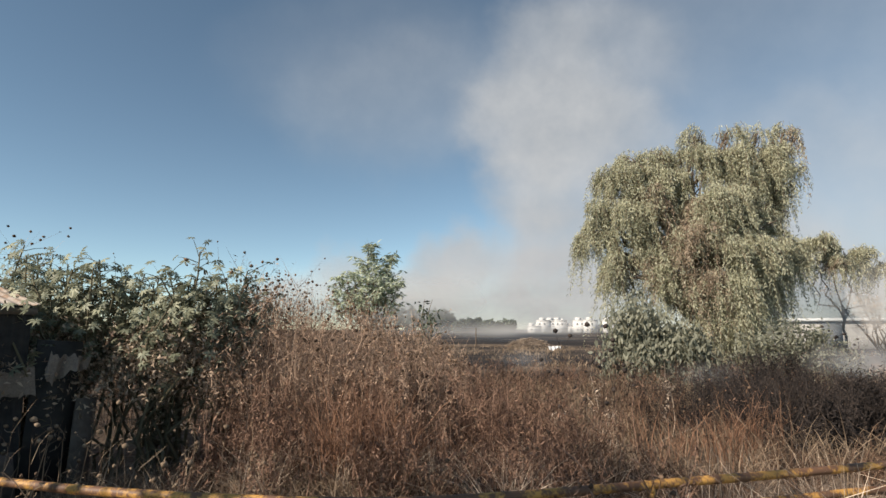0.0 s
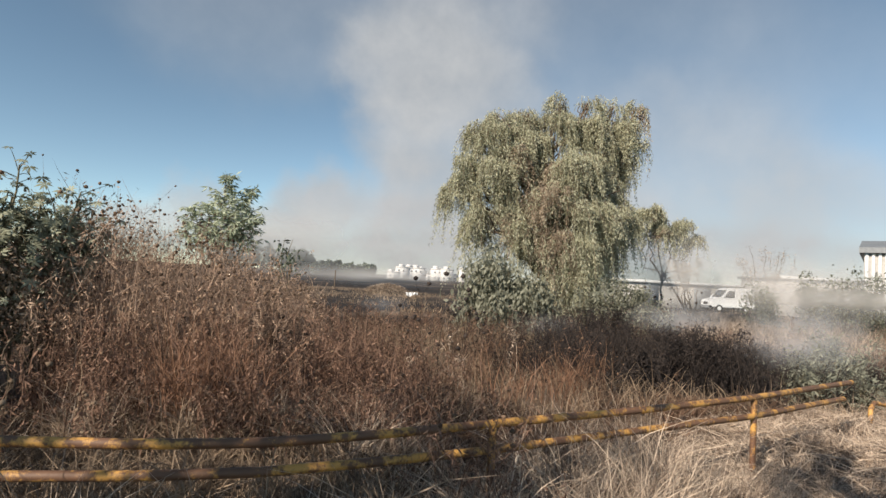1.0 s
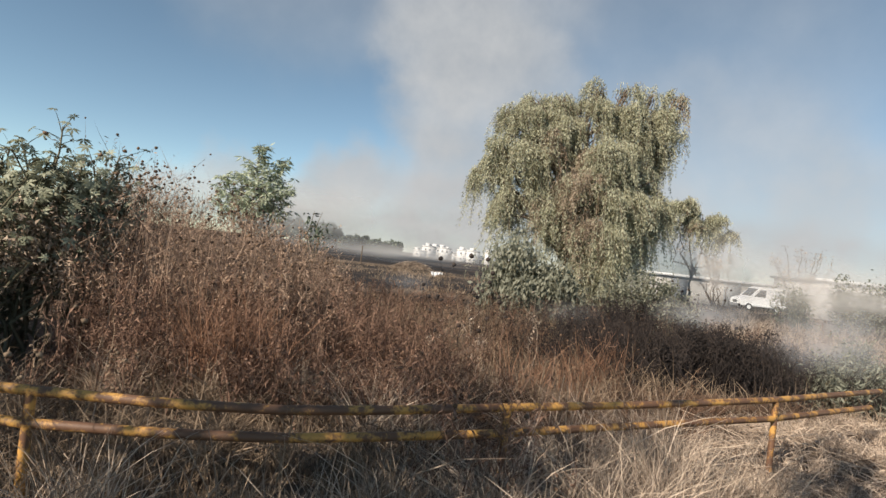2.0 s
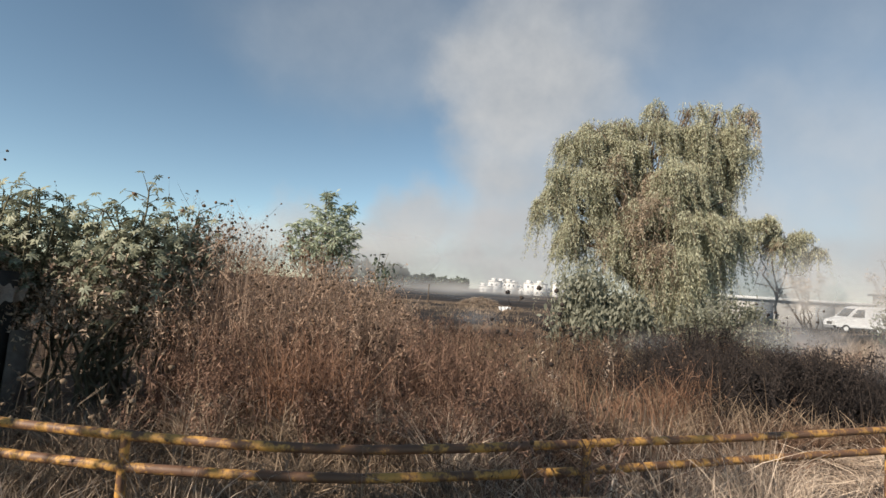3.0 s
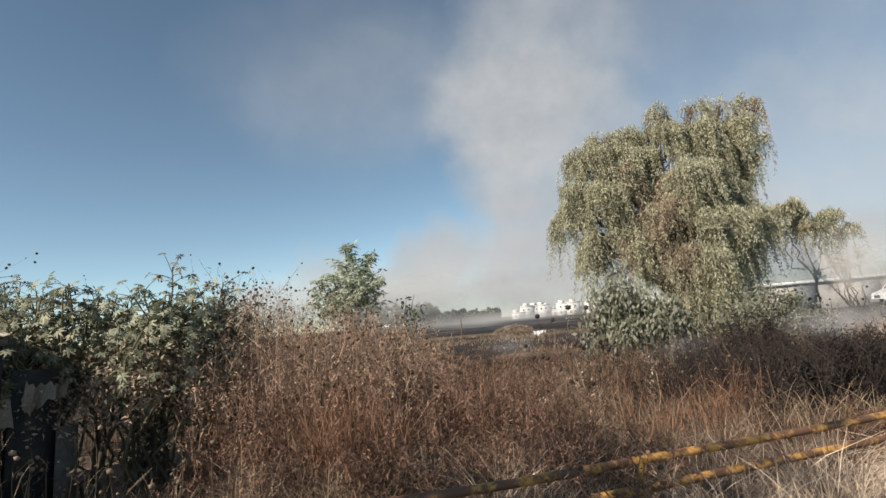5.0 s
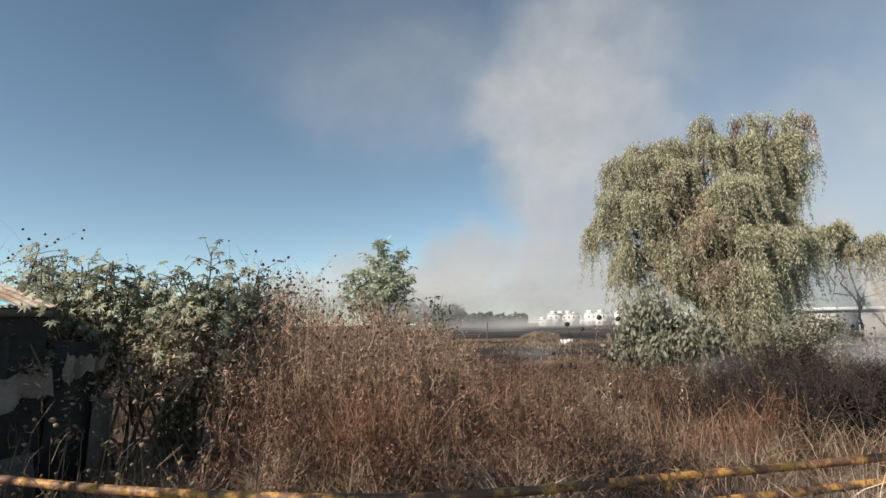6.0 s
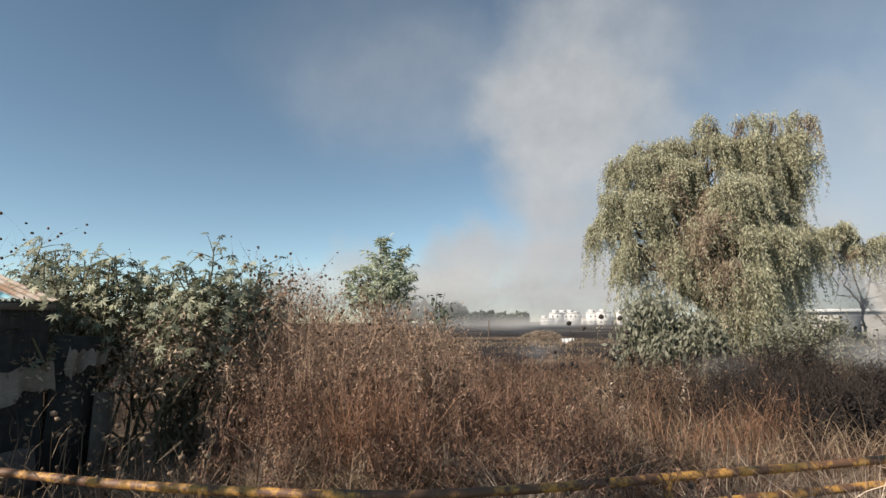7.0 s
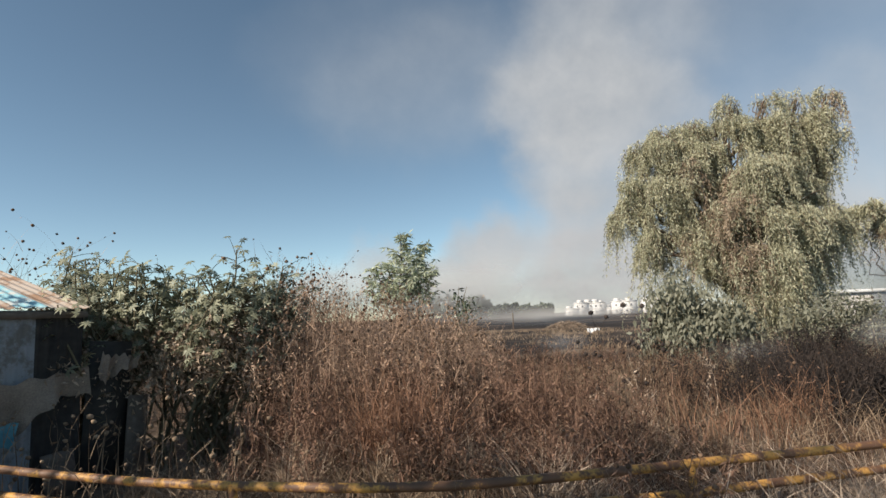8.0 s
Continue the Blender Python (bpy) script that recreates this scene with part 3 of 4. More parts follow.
def make_castor(x, y, height, spread, label, count=230, dry=0.5):
    plant = tagged(empty("castor_shrub", x, y), label, "shrub")
    wood, green, brown = Soup(), Soup(), Soup()
    for _ in range(9):
        foot = rng.normal(size=3) * [0.15, 0.15, 0]
        top = np.array([rng.normal() * spread * 0.5, rng.normal() * spread * 0.4, height * rng.uniform(0.72, 1.0)])
        p = limb(wood, foot - [0, 0, 0.1], top, 0.022, 0.008, 0.3, 8, 6)
        n = count // 9
        s = rng.uniform(0.25, 1.0, n)
        at = np.stack([np.interp(s * 7, np.arange(8), p[:, i]) for i in range(3)], axis=1)
        out = unit(rng.normal(size=(n, 3)) * [1, 1, 0.3] + [0, 0, 0.3])
        end = at + out * rng.uniform(0.08, 0.36, (n, 1))
        blades(wood, at, end, np.full(n, 0.010), np.tile([0, 0, 0.02], (n, 1)))
        live = end[:, 2] > height * dry * rng.uniform(0.75, 1.2, n)
        palmate(green, end[live], out[live] * 0.7 + rng.normal(size=(live.sum(), 3)) * 0.45 + [-0.25, -0.25, 0.65], rng.uniform(0.065, 0.13, live.sum()))
        hang = end[~live] - [0, 0.10, 0]
        hang = hang[hang[:, 2] > rng.uniform(0.9, 1.5, len(hang))]
        m = len(hang)
        rep = np.repeat(hang, 16, axis=0) + rng.normal(size=(m * 16, 3)) * [0.06, 0.06, 0.10]
        leaves(brown, rep, rng.normal(size=rep.shape) * 0.9 + [0, 0, -0.9], rng.uniform(0.03, 0.10, m * 16), rng.uniform(0.012, 0.034, m * 16), 0.6)
    wood.put("branching_stem", M_STEM, plant)
    green.put("foliage", M_CASTOR, plant, "grey-green star-shaped leaves")
    if brown.n:
        brown.put("withered_foliage", M_CURL, plant, "curled brown withered leaves")
    return plant


CASTORS = [(-5.1, 7.0, 2.65, 0.6), (-4.75, 7.2, 2.65, 0.6), (-4.3, 6.8, 2.45, 0.6), (-3.95, 7.1, 2.6, 0.55), (-3.5, 7.0, 2.4, 0.5), (-3.2, 7.2, 2.72, 0.5), (-2.8, 7.2, 2.35, 0.5), (-5.5, 7.8, 2.85, 0.7)]
for cx, cy, ch, cs in CASTORS:
    make_castor(cx, cy, ch, cs, "castor shrub, grey-green above and withered brown below, among dry weeds", 520, 0.60)

def make_young_tree(x, y):
    """Young tree: a few upright leaders from one foot, short rising branches, tufts of narrow drooping leaves."""
    tree = tagged(empty("young_tree", x, y), "slender young tree with dense pale green drooping leaves", "tree")
    wood, green = Soup(), Soup()
    for lx, ly, top, low, wide, count in ((0.0, 0.0, 4.15, 2.4, 0.42, 52), (0.66, 0.1, 3.85, 2.4, 0.36, 42), (-0.72, 0.0, 3.25, 2.3, 0.34, 26), (0.20, -0.35, 3.15, 2.1, 0.42, 26), (-0.35, -0.25, 3.30, 2.1, 0.38, 24), (0.85, -0.2, 3.05, 2.2, 0.30, 18), (-0.95, 0.1, 2.85, 2.1, 0.26, 12)):
        p = limb(wood, (rng.normal() * 0.06, rng.normal() * 0.06, -0.1), (lx, ly, top), 0.035, 0.008, 0.14, 9, 6)
        for f in np.linspace(low / top, 0.99, count):
            a0 = np.array([np.interp(f * 8, np.arange(9), p[:, c]) for c in range(3)])
            k = (f * top - low) / (top - low)
            reach = wide * (0.45 + 0.75 * math.sin(math.pi * min(1.0, 0.25 + 0.75 * k))) * rng.uniform(0.5, 1.1)
            ang = rng.uniform(0, 6.28)
            b0 = a0 + np.array([math.cos(ang) * reach, math.sin(ang) * reach, reach * rng.uniform(0.2, 0.7)])
            limb(wood, a0, b0, 0.010, 0.004, 0.05, 4, 4)
            for s in (0.45, 1.0):
                o = a0 + (b0 - a0) * s
                q = 10
                d = unit(rng.normal(size=(q, 3)) * [1, 1, 0.35])
                leaves(green, np.tile(o, (q, 1)) + d * 0.02, d + [0, 0, -0.45], rng.uniform(0.12, 0.23, q), rng.uniform(0.028, 0.046, q), 0.15)
    wood.put("trunk", M_BARK, tree)
    green.put("crown", M_TREE, tree)


make_young_tree(-2.05, 15.4)
make_leafy("tall_weed", -0.35, 15.0, "thin dark-leaved weed above the dry stand", "weed", 3, 2.65, 0.6, 66, (0.16, 0.06), (M_FARLEAF, M_STEM), 0.2, 0.2, 0.75)
make_leafy("tall_weed", -0.75, 15.2, "thin dark-leaved weed above the dry stand", "weed", 2, 2.8, 0.4, 40, (0.16, 0.06), (M_FARLEAF, M_STEM), 0.2, 0.2, 0.75)
for sx, sy, sh, sw, cnt in ((5.9, 17.0, 2.95, 0.65, 2200), (6.6, 16.8, 2.2, 0.6, 1500), (5.3, 17.2, 2.1, 0.45, 900), (7.2, 16.5, 1.7, 0.5, 1000), (6.1, 16.4, 1.6, 0.5, 1000)):
    make_leafy("broadleaf_shrub", sx, sy, "dense grey-green broadleaf shrub below the willow", "shrub", 12, sh, sw, int(cnt * 1.5), (0.19, 0.080), (M_SHRUB, M_STEM), 0.75, 0.35, 0.1)
for sx, sy, sh, sw, cnt in ((9.4, 15.6, 1.95, 0.6, 1500), (10.1, 15.4, 1.75, 0.6, 1500), (10.8, 15.3, 1.25, 0.5, 900), (8.6, 16.0, 1.5, 0.5, 800)):
    make_leafy("grey_shrub", sx, sy, "dusty grey-green shrub beside burnt ground", "shrub", 10, sh, sw, cnt, (0.14, 0.055), (M_SHRUB, M_STEM), 0.2, 0.3, 0.15)
for sx, sy, sh, sw in ((24.0, 21.8, 2.8, 1.9), (25.4, 20.4, 3.2, 2.0), (26.6, 19.2, 3.3, 1.9), (22.6, 23.2, 2.4, 1.7), (27.4, 17.4, 3.3, 1.9)):
    make_leafy("green_bush", sx, sy, "dull green bush at the edge of the field", "bush", 10, sh, sw, 2400, (0.15, 0.06), (M_BUSH, M_STEM), 0.2, 0.4, 0.1)
for sx, sy, sh in ((24.5, 31.7, 5.0), (34.8, 36.0, 6.0)):
    make_leafy("bare_tree", sx, sy, "nearly bare grey tree in thin smoke", "tree", 9, sh, 2.0, 700, (0.16, 0.05), (M_CURL, M_BARK), 0.1, 0.2, 0.45)
for sx, sy, sh, sw, cnt in ((6.2, 8.3, 1.05, 0.5, 1500), (7.1, 8.8, 1.15, 0.5, 1600), (8.0, 9.2, 0.8, 0.4, 1000), (5.3, 7.9, 0.75, 0.4, 800), (7.4, 13.4, 1.35, 0.6, 1700), (8.3, 13.7, 1.2, 0.6, 1500), (6.6, 13.6, 0.8, 0.5, 900), (9.3, 13.2, 0.9, 0.5, 1000)):
    make_leafy("burnt_bush", sx, sy, "blackened bush on freshly burnt ground", "bush", 14, sh, sw, int(cnt * 1.5), (0.075, 0.018), (M_BURNT, M_BURNT), 0.1, 0.35, 0.1)
for sx, sy, sh in ((8.6, 7.9, 0.65), (9.3, 8.3, 0.75), (10.1, 8.9, 0.85), (9.5, 7.4, 0.55), (11.0, 9.9, 0.9)):
    make_leafy("low_shrub", sx, sy, "low dusty olive shrub beside the whitewashed wall", "shrub", 12, sh, 0.75, 1300, (0.10, 0.030), (M_SHRUB, M_STEM), 0.2, 0.35, 0.15)
# these stand beside the road out of view and throw the broken shade on the fence
# the dense pair at x -8.0 and -9.6 is added to darken the castors' hollow
for sx, sy, sh, sw, cnt, low in ((-6.9, 1.0, 5.0, 1.5, 180, 0.5), (-5.0, 0.3, 6.3, 1.4, 620, 0.55), (-5.6, 0.9, 5.6, 1.4, 200, 0.5), (-8.0, 2.7, 4.3, 1.4, 2300, 0.45), (-9.6, 2.9, 4.6, 1.5, 1800, 0.45), (-2.9, -1.4, 8.0, 1.2, 300, 0.80)):
    make_leafy("roadside_tree", sx, sy, "unseen leafy roadside tree that casts shade", "tree", 8, sh, sw, cnt, (0.26, 0.13), (M_TREE, M_BARK), 0.2, 0.2, low)


# ---------------------------------------------------------------- dry weeds and grass
def stand_height(x, y):
    """Height of the tall stand: highest beside the castor shrubs, falling off to the open field."""
    u = x / y
    return np.interp(u, [-0.9, -0.45, -0.33, -0.18, -0.08, 0.0, 0.04], [2.2, 2.35, 2.35, 2.05, 1.85, 1.55, 1.1])


def weeds(name, mat, label, x, y, h, twigs, leaf_n, leaf_size, head_p=0.0, head_r=0.02, lean=0.16, stem_w=0.010, head_mat=None, leaf_w=(0.13, 0.34)):
    """Dead weeds: a stem each, side twigs, shrivelled leaves, and seed heads on some."""
    n = len(x)
    s, hs = Soup(), Soup()
    foot = on_ground(x, y)
    tilt = rng.normal(size=(n, 3)) * [lean, lean, 0] * h[:, None]
    tip = foot + tilt + np.stack([np.zeros(n), np.zeros(n), h], axis=1)
    blades(s, foot, tip, np.full(n, stem_w) * rng.uniform(0.7, 1.4, n), rng.normal(size=(n, 3)) * [0.05, 0.05, 0])
    for k in range(twigs):
        f = rng.uniform(0.25, 0.95, (n, 1))
        a = foot + (tip - foot) * f
        b = a + unit(rng.normal(size=(n, 3)) * [1, 1, 0.3] + [0, 0, 1.5]) * (h * rng.uniform(0.12, 0.34, n))[:, None]
        blades(s, a, b, np.full(n, stem_w * 0.6), rng.normal(size=(n, 3)) * 0.02)
        if head_p:
            m = rng.uniform(size=n) < head_p
            heads(hs, b[m], rng.uniform(0.6, 1.3, m.sum()) * head_r)
        q = max(1, leaf_n // twigs)
        t = rng.uniform(0.1, 1.05, (n, q, 1))
        p = (a[:, None] + (b - a)[:, None] * t + rng.normal(size=(n, q, 3)) * 0.02).reshape(-1, 3)
        leaves(s, p, rng.normal(size=p.shape) + [0, 0, -0.6], rng.uniform(0.5, 1.5, len(p)) * leaf_size, rng.uniform(*leaf_w, len(p)) * leaf_size, 0.4)
    if head_p:
        m = rng.uniform(size=n) < head_p * 1.3
        heads(hs, tip[m], rng.uniform(0.7, 1.4, m.sum()) * head_r)
    ob = tagged(s.put(name, mat), label, "weeds", kind="stuff")
    if hs.n:
        hs.put("seed_heads", head_mat or M_HEAD, ob, "dark dried seed heads")
    return ob


def scatter(n, x0, x1, y0, y1, test=None):
    x, y = rng.uniform(x0, x1, n), rng.uniform(y0, y1, n)
    if test is not None:
        k = test(x, y)
        x, y = x[k], y[k]
    return x, y


def clumped(x, y, size, cut):
    """True where a patchy field of that grain stands high enough."""
    q = np.array([noise.noise((a / size, b / size, 3.7)) for a, b in zip(x, y)])
    return q * 0.5 + 0.5 > cut * rng.uniform(0.75, 1.25, len(x))


def shed_clear(x, y):
    """Clear of the shed's floor."""
    along, into = (x + 4.4) * 0.55 + (y - 6.12) * 0.84, -(x + 4.4) * 0.84 + (y - 6.12) * 0.55
    return ~((along < 0.2) & (into > -0.15) & (into < 3.4))


BURNT = (7.9, 10.2, 4.5, 2.9)


def burnt(x, y, k=1.0):
    """Inside the burnt patch."""
    return np.hypot((x - BURNT[0]) / BURNT[2], (y - BURNT[1]) / BURNT[3]) < k


x, y = scatter(8200, -11.5, 1.2, 6.3, 15.5, lambda x, y: (x / y < 0.04) & (x / y > -0.85) & ((x > -2.75) | (y > 8.3)) & shed_clear(x, y) & clumped(x, y, 0.75, 0.53))
h = stand_height(x, y) * rng.uniform(0.66, 1.06, len(x)) * np.interp(y, [6.3, 7.4], [0.55, 1.0])
weeds("tall_dry_weeds", M_TALL, "tall stand of dead brown weeds with dark seed heads", x, y, h, 9, 36, 0.054, 0.15, 0.022, 0.10)
x, y = scatter(150, -6.5, -1.2, 8.0, 13.0, lambda x, y: (x / y < -0.14) & (x / y > -0.40))
weeds("tall_seed_stalks", M_TALL, "loose stalks with round seed heads above the stand", x, y, stand_height(x, y) * rng.uniform(1.0, 1.17, len(x)), 5, 8, 0.05, 0.4, 0.022, 0.1)
x, y = scatter(26, -8.4, -6.6, 8.6, 9.6)
weeds("tall_seed_stalks", M_TALL, "loose stalks with round seed heads behind the shed", x, y, rng.uniform(2.5, 3.25, len(x)), 6, 4, 0.05, 0.6, 0.024, 0.12)

x, y = scatter(5200, -0.8, 13.5, 5.6, 19.0, lambda x, y: (x / y > -0.02) & ~burnt(x, y, 1.05) & (y > 5.4 + 0.33 * x) & clumped(x, y, 0.8, 0.54))
h = np.interp(y, [5.6, 6.5, 9.0, 14.0, 19.0], [0.55, 0.90, 1.0, 0.85, 0.6]) * rng.uniform(0.5, 1.15, len(x))
part_burnt = rng.uniform(size=len(x)) < np.interp(x, [0.4, 1.8, 3.2], [0.25, 0.8, 0.95]) * np.interp(y, [6, 8, 12, 15], [0.7, 1.0, 1.0, 0.4])
weeds("singed_weeds", M_DARKWEED, "dark brown singed weeds at the edge of the burnt patch", x[part_burnt], y[part_burnt], h[part_burnt], 8, 24, 0.050, 0.06, 0.017, 0.16)
x, y, h = x[~part_burnt], y[~part_burnt], h[~part_burnt]
weeds("red_brown_weeds", M_RED, "knee-high red-brown dead weeds", x, y, h, 8, 24, 0.050, 0.06, 0.017, 0.16)
x, y = scatter(1900, -2.5, 1.5, 5.0, 7.4, lambda x, y: clumped(x, y, 0.5, 0.46))
weeds("front_weeds", M_RED, "low dead weeds in front of the tall stand", x, y, rng.uniform(0.4, 1.0, len(x)) * np.interp(y, [5.0, 7.2], [0.6, 1.4]), 5, 18, 0.055, 0.05, 0.016, 0.2)
for hx, hy in ((1.95, 9.0), (2.25, 8.6), (2.55, 9.2), (2.1, 9.6), (2.9, 9.0), (9.0, 13.4), (9.9, 13.8), (10.6, 13.3)):
    x, y = hx + rng.normal(size=4) * 0.15, hy + rng.normal(size=4) * 0.15
    weeds("sunflower_stalks", M_BURNT, "dead sunflower stalks with dark drooping heads", x, y, rng.uniform(1.25, 1.85, 4), 3, 6, 0.06, 0.4, 0.036, 0.08, 0.012, M_BURNT)
x, y = scatter(5600, 3.2, 13.2, 7.0, 13.4, lambda x, y: burnt(x, y) & clumped(x, y, 1.0, 0.44))
weeds("burnt_weeds", M_BURNT, "blackened stems of freshly burnt weeds", x, y, rng.uniform(0.3, 1.15, len(x)) * np.interp(x, [4, 6, 8, 10], [0.9, 1.1, 0.9, 0.5]), 8, 22, 0.055, 0, 0, 0.25)


def grass(name, mat, label, x, y, h, width, lean, group=1, spread=0.05):
    """Tufts of grass blades."""
    x, y, h = np.repeat(x, group), np.repeat(y, group), np.repeat(h, group)
    n = len(x)
    x, y = x + rng.normal(size=n) * spread, y + rng.normal(size=n) * spread
    h = h * rng.uniform(0.45, 1.15, n)
    s = Soup()
    foot = on_ground(x, y) - [0, 0, 0.02]
    out = rng.normal(size=(n, 3)) * [lean, lean, 0] * h[:, None]
    up = np.stack([np.zeros(n), np.zeros(n), h], axis=1)
    blades(s, foot, foot + out + up * rng.uniform(0.55, 1.0, (n, 1)), rng.uniform(0.6, 1.4, n) * width, -out * 0.22 + [0, 0, 0.03])
    return tagged(s.put(name, mat), label, "grass", kind="stuff")


x, y = scatter(3300, 0.3, 11.0, 2.2, 8.6, lambda x, y: (y < 4.2 + 0.38 * x) & ~burnt(x, y, 0.95) & (np.hypot(x - 3.5, (y - 4.6) * 1.1) > 0.55) & clumped(x, y, 0.55, 0.45))
h = np.array([0.36 + 0.30 * noise.noise((a / 0.8, b / 0.8, 8.1)) for a, b in zip(x, y)]) * np.interp(x, [3.2, 4.6], [1.15, 0.75])
grass("straw_grass", M_LITTER, "pale dead straw grass round the fence", x, y, np.clip(h, 0.14, 0.7), 0.0075, 0.50, 20, 0.07)
for cx, cy, ch in ((1.35, 3.4, 0.75), (1.85, 3.5, 1.0), (2.35, 3.6, 1.2), (2.8, 3.8, 1.1), (0.9, 3.3, 0.6), (3.1, 4.6, 1.2), (2.1, 4.5, 1.2), (3.6, 4.0, 0.7), (2.0, 3.2, 0.9), (0.2, 3.3, 0.7), (-1.2, 3.3, 0.8), (-2.2, 3.4, 0.8), (0.6, 5.0, 0.8), (8.7, 6.2, 0.6), (9.3, 6.4, 0.8), (9.0, 6.7, 0.7)):
    x, y = cx + rng.normal(size=14) * 0.14, cy + rng.normal(size=14) * 0.12
    grass("straw_tuft", M_LITTER, "tall tuft of bleached straw at the fence", x, y, np.full(14, ch * 0.84), 0.0065, 0.42, 24, 0.07)
x, y = scatter(1900, -6.0, 0.8, 2.3, 4.4, lambda x, y: clumped(x, y, 0.5, 0.45) & shed_clear(x, y))
grass("thin_grass", M_TAN, "thin tan grass stalks along the fence", x, y, rng.uniform(0.2, 0.62, len(x)), 0.007, 0.34, 9, 0.06)
x, y = scatter(3800, -3.4, 7.0, 4.0, 7.0, lambda x, y: shed_clear(x, y) & clumped(x, y, 0.6, 0.42))
keep = (x < 2.5) | (y > 4.3 + 0.36 * x)
x, y = x[keep], y[keep]
# blades turn dark brown towards the right
dark = x > rng.uniform(0.2, 1.4, len(x))
grass("matted_grass", M_TAN, "matted brown grass beyond the fence", x[~dark], y[~dark], rng.uniform(0.18, 0.45, (~dark).sum()), 0.008, 0.6, 12, 0.08)
grass("scorched_grass", M_DARKWEED, "matted dark brown grass beyond the fence", x[dark], y[dark], rng.uniform(0.18, 0.50, dark.sum()), 0.008, 0.6, 14, 0.08)
x, y = scatter(1700, -2.6, 2.0, 4.9, 7.8, lambda x, y: (y > 4.6 + 0.3 * x) & clumped(x, y, 0.6, 0.60))
grass("pale_grass_patches", M_STRAW, "patches of pale fuzzy grass among the weeds", x, y, rng.uniform(0.25, 0.7, len(x)), 0.006, 0.5, 16, 0.07)
x, y = scatter(20, -1.2, -0.3, 5.6, 6.6)
grass("red_grass_clump", M_RUST, "clump of rust-coloured tall grass", x, y, rng.uniform(0.9, 1.45, len(x)), 0.008, 0.28, 36, 0.14)
for cx, cy in ((3.2, 7.6), (4.3, 8.3), (1.6, 8.0)):
    x, y = cx + rng.normal(size=9) * 0.3, cy + rng.normal(size=9) * 0.25
    grass("red_grass_clump", M_RUST, "clump of rust-coloured tall grass", x, y, rng.uniform(0.6, 1.0, 9), 0.008, 0.3, 22, 0.14)
x, y = scatter(3000, 0.0, 12.0, 6.5, 18.0, lambda x, y: (x / y > -0.02) & ~burnt(x, y, 0.95) & clumped(x, y, 0.9, 0.42))
grass("field_grass", M_TAN, "brown grass between the weeds", x, y, rng.uniform(0.3, 0.75, len(x)), 0.009, 0.4, 9, 0.10)
x, y = scatter(4600, 8.5, 32.0, 12.5, 34.0, lambda x, y: (x / y > 0.55) & (x / y < 1.6) & ~burnt(x, y, 1.1))
grass("tan_field_grass", M_STRAW, "tall tan grass at the far side of the burnt patch", x, y, rng.uniform(0.4, 0.95, len(x)), 0.018, 0.25, 9, 0.14)
x, y = scatter(3200, -8.0, 30.0, 18.0, 60.0, lambda x, y: (x / y > -0.06) & (x / y < 0.6) & clumped(x, y, 4.0, 0.48))
grass("far_field_grass", M_TAN, "low sparse grass of the far field", x, y, rng.uniform(0.15, 0.45, len(x)), 0.03, 0.4, 6, 0.3)
x, y = scatter(46, -4.2, -1.6, 4.3, 5.6)
weeds("dry_umbel_stalks", M_TAN, "thin dry stalks with pale umbels before the dark hollow", x, y, rng.uniform(0.5, 1.05, len(x)), 4, 6, 0.05, 0.35, 0.020, 0.12, 0.010, M_TAN)
x, y = scatter(150, -2.9, 0.6, 2.6, 3.6)
grass("loose_stalks", M_STRAW, "single bent straw stalks before the fence", x, y, rng.uniform(0.5, 0.95, len(x)), 0.008, 0.3, 2, 0.05)

x, y = scatter(3000, 3.0, 11.0, 2.6, 7.6, lambda x, y: (y < 4.6 + 0.36 * x) & ~burnt(x, y, 0.95) & clumped(x, y, 0.7, 0.40))
grass("fallen_straw", M_LITTER, "flattened pale straw covering the ground by the road", x, y, rng.uniform(0.08, 0.26, len(x)), 0.010, 1.5, 14, 0.10)
x, y = scatter(34, 0.75, 1.75, 3.45, 3.95)
weeds("fence_weeds", M_RED, "tangled dead weed stalks grown through the fence", x, y, rng.uniform(0.45, 1.0, len(x)), 7, 16, 0.045, 0.15, 0.014, 0.25)
x, y = scatter(26, -4.0, 0.4, 3.3, 4.3)
weeds("fence_weeds", M_TAN, "thin dead weed stalks along the fence", x, y, rng.uniform(0.4, 0.95, len(x)), 5, 8, 0.04, 0.2, 0.014, 0.22)

for cx, cy, k in ((1.25, 3.75, 16), (1.45, 3.65, 12), (0.55, 3.75, 9), (-1.3, 3.45, 10), (2.3, 4.4, 12)):
    grass("straw_spray", M_LITTER, "spray of long bent straw stalks at the fence", np.array([cx]), np.array([cy]), np.array([0.95]), 0.009, 0.75, k * 2, 0.04)
for cx, cy, ch in ((2.05, 7.9, 1.15), (2.2, 7.7, 0.8), (1.35, 6.9, 0.9), (3.3, 8.6, 1.1)):
    weeds("pale_stalk", M_LITTER, "pale dry stalk with clustered withered leaves", np.array([cx, cx + 0.06]), np.array([cy, cy + 0.05]), np.array([ch, ch * 0.8]), 8, 60, 0.05, 0.0, 0.0, 0.08, 0.012)


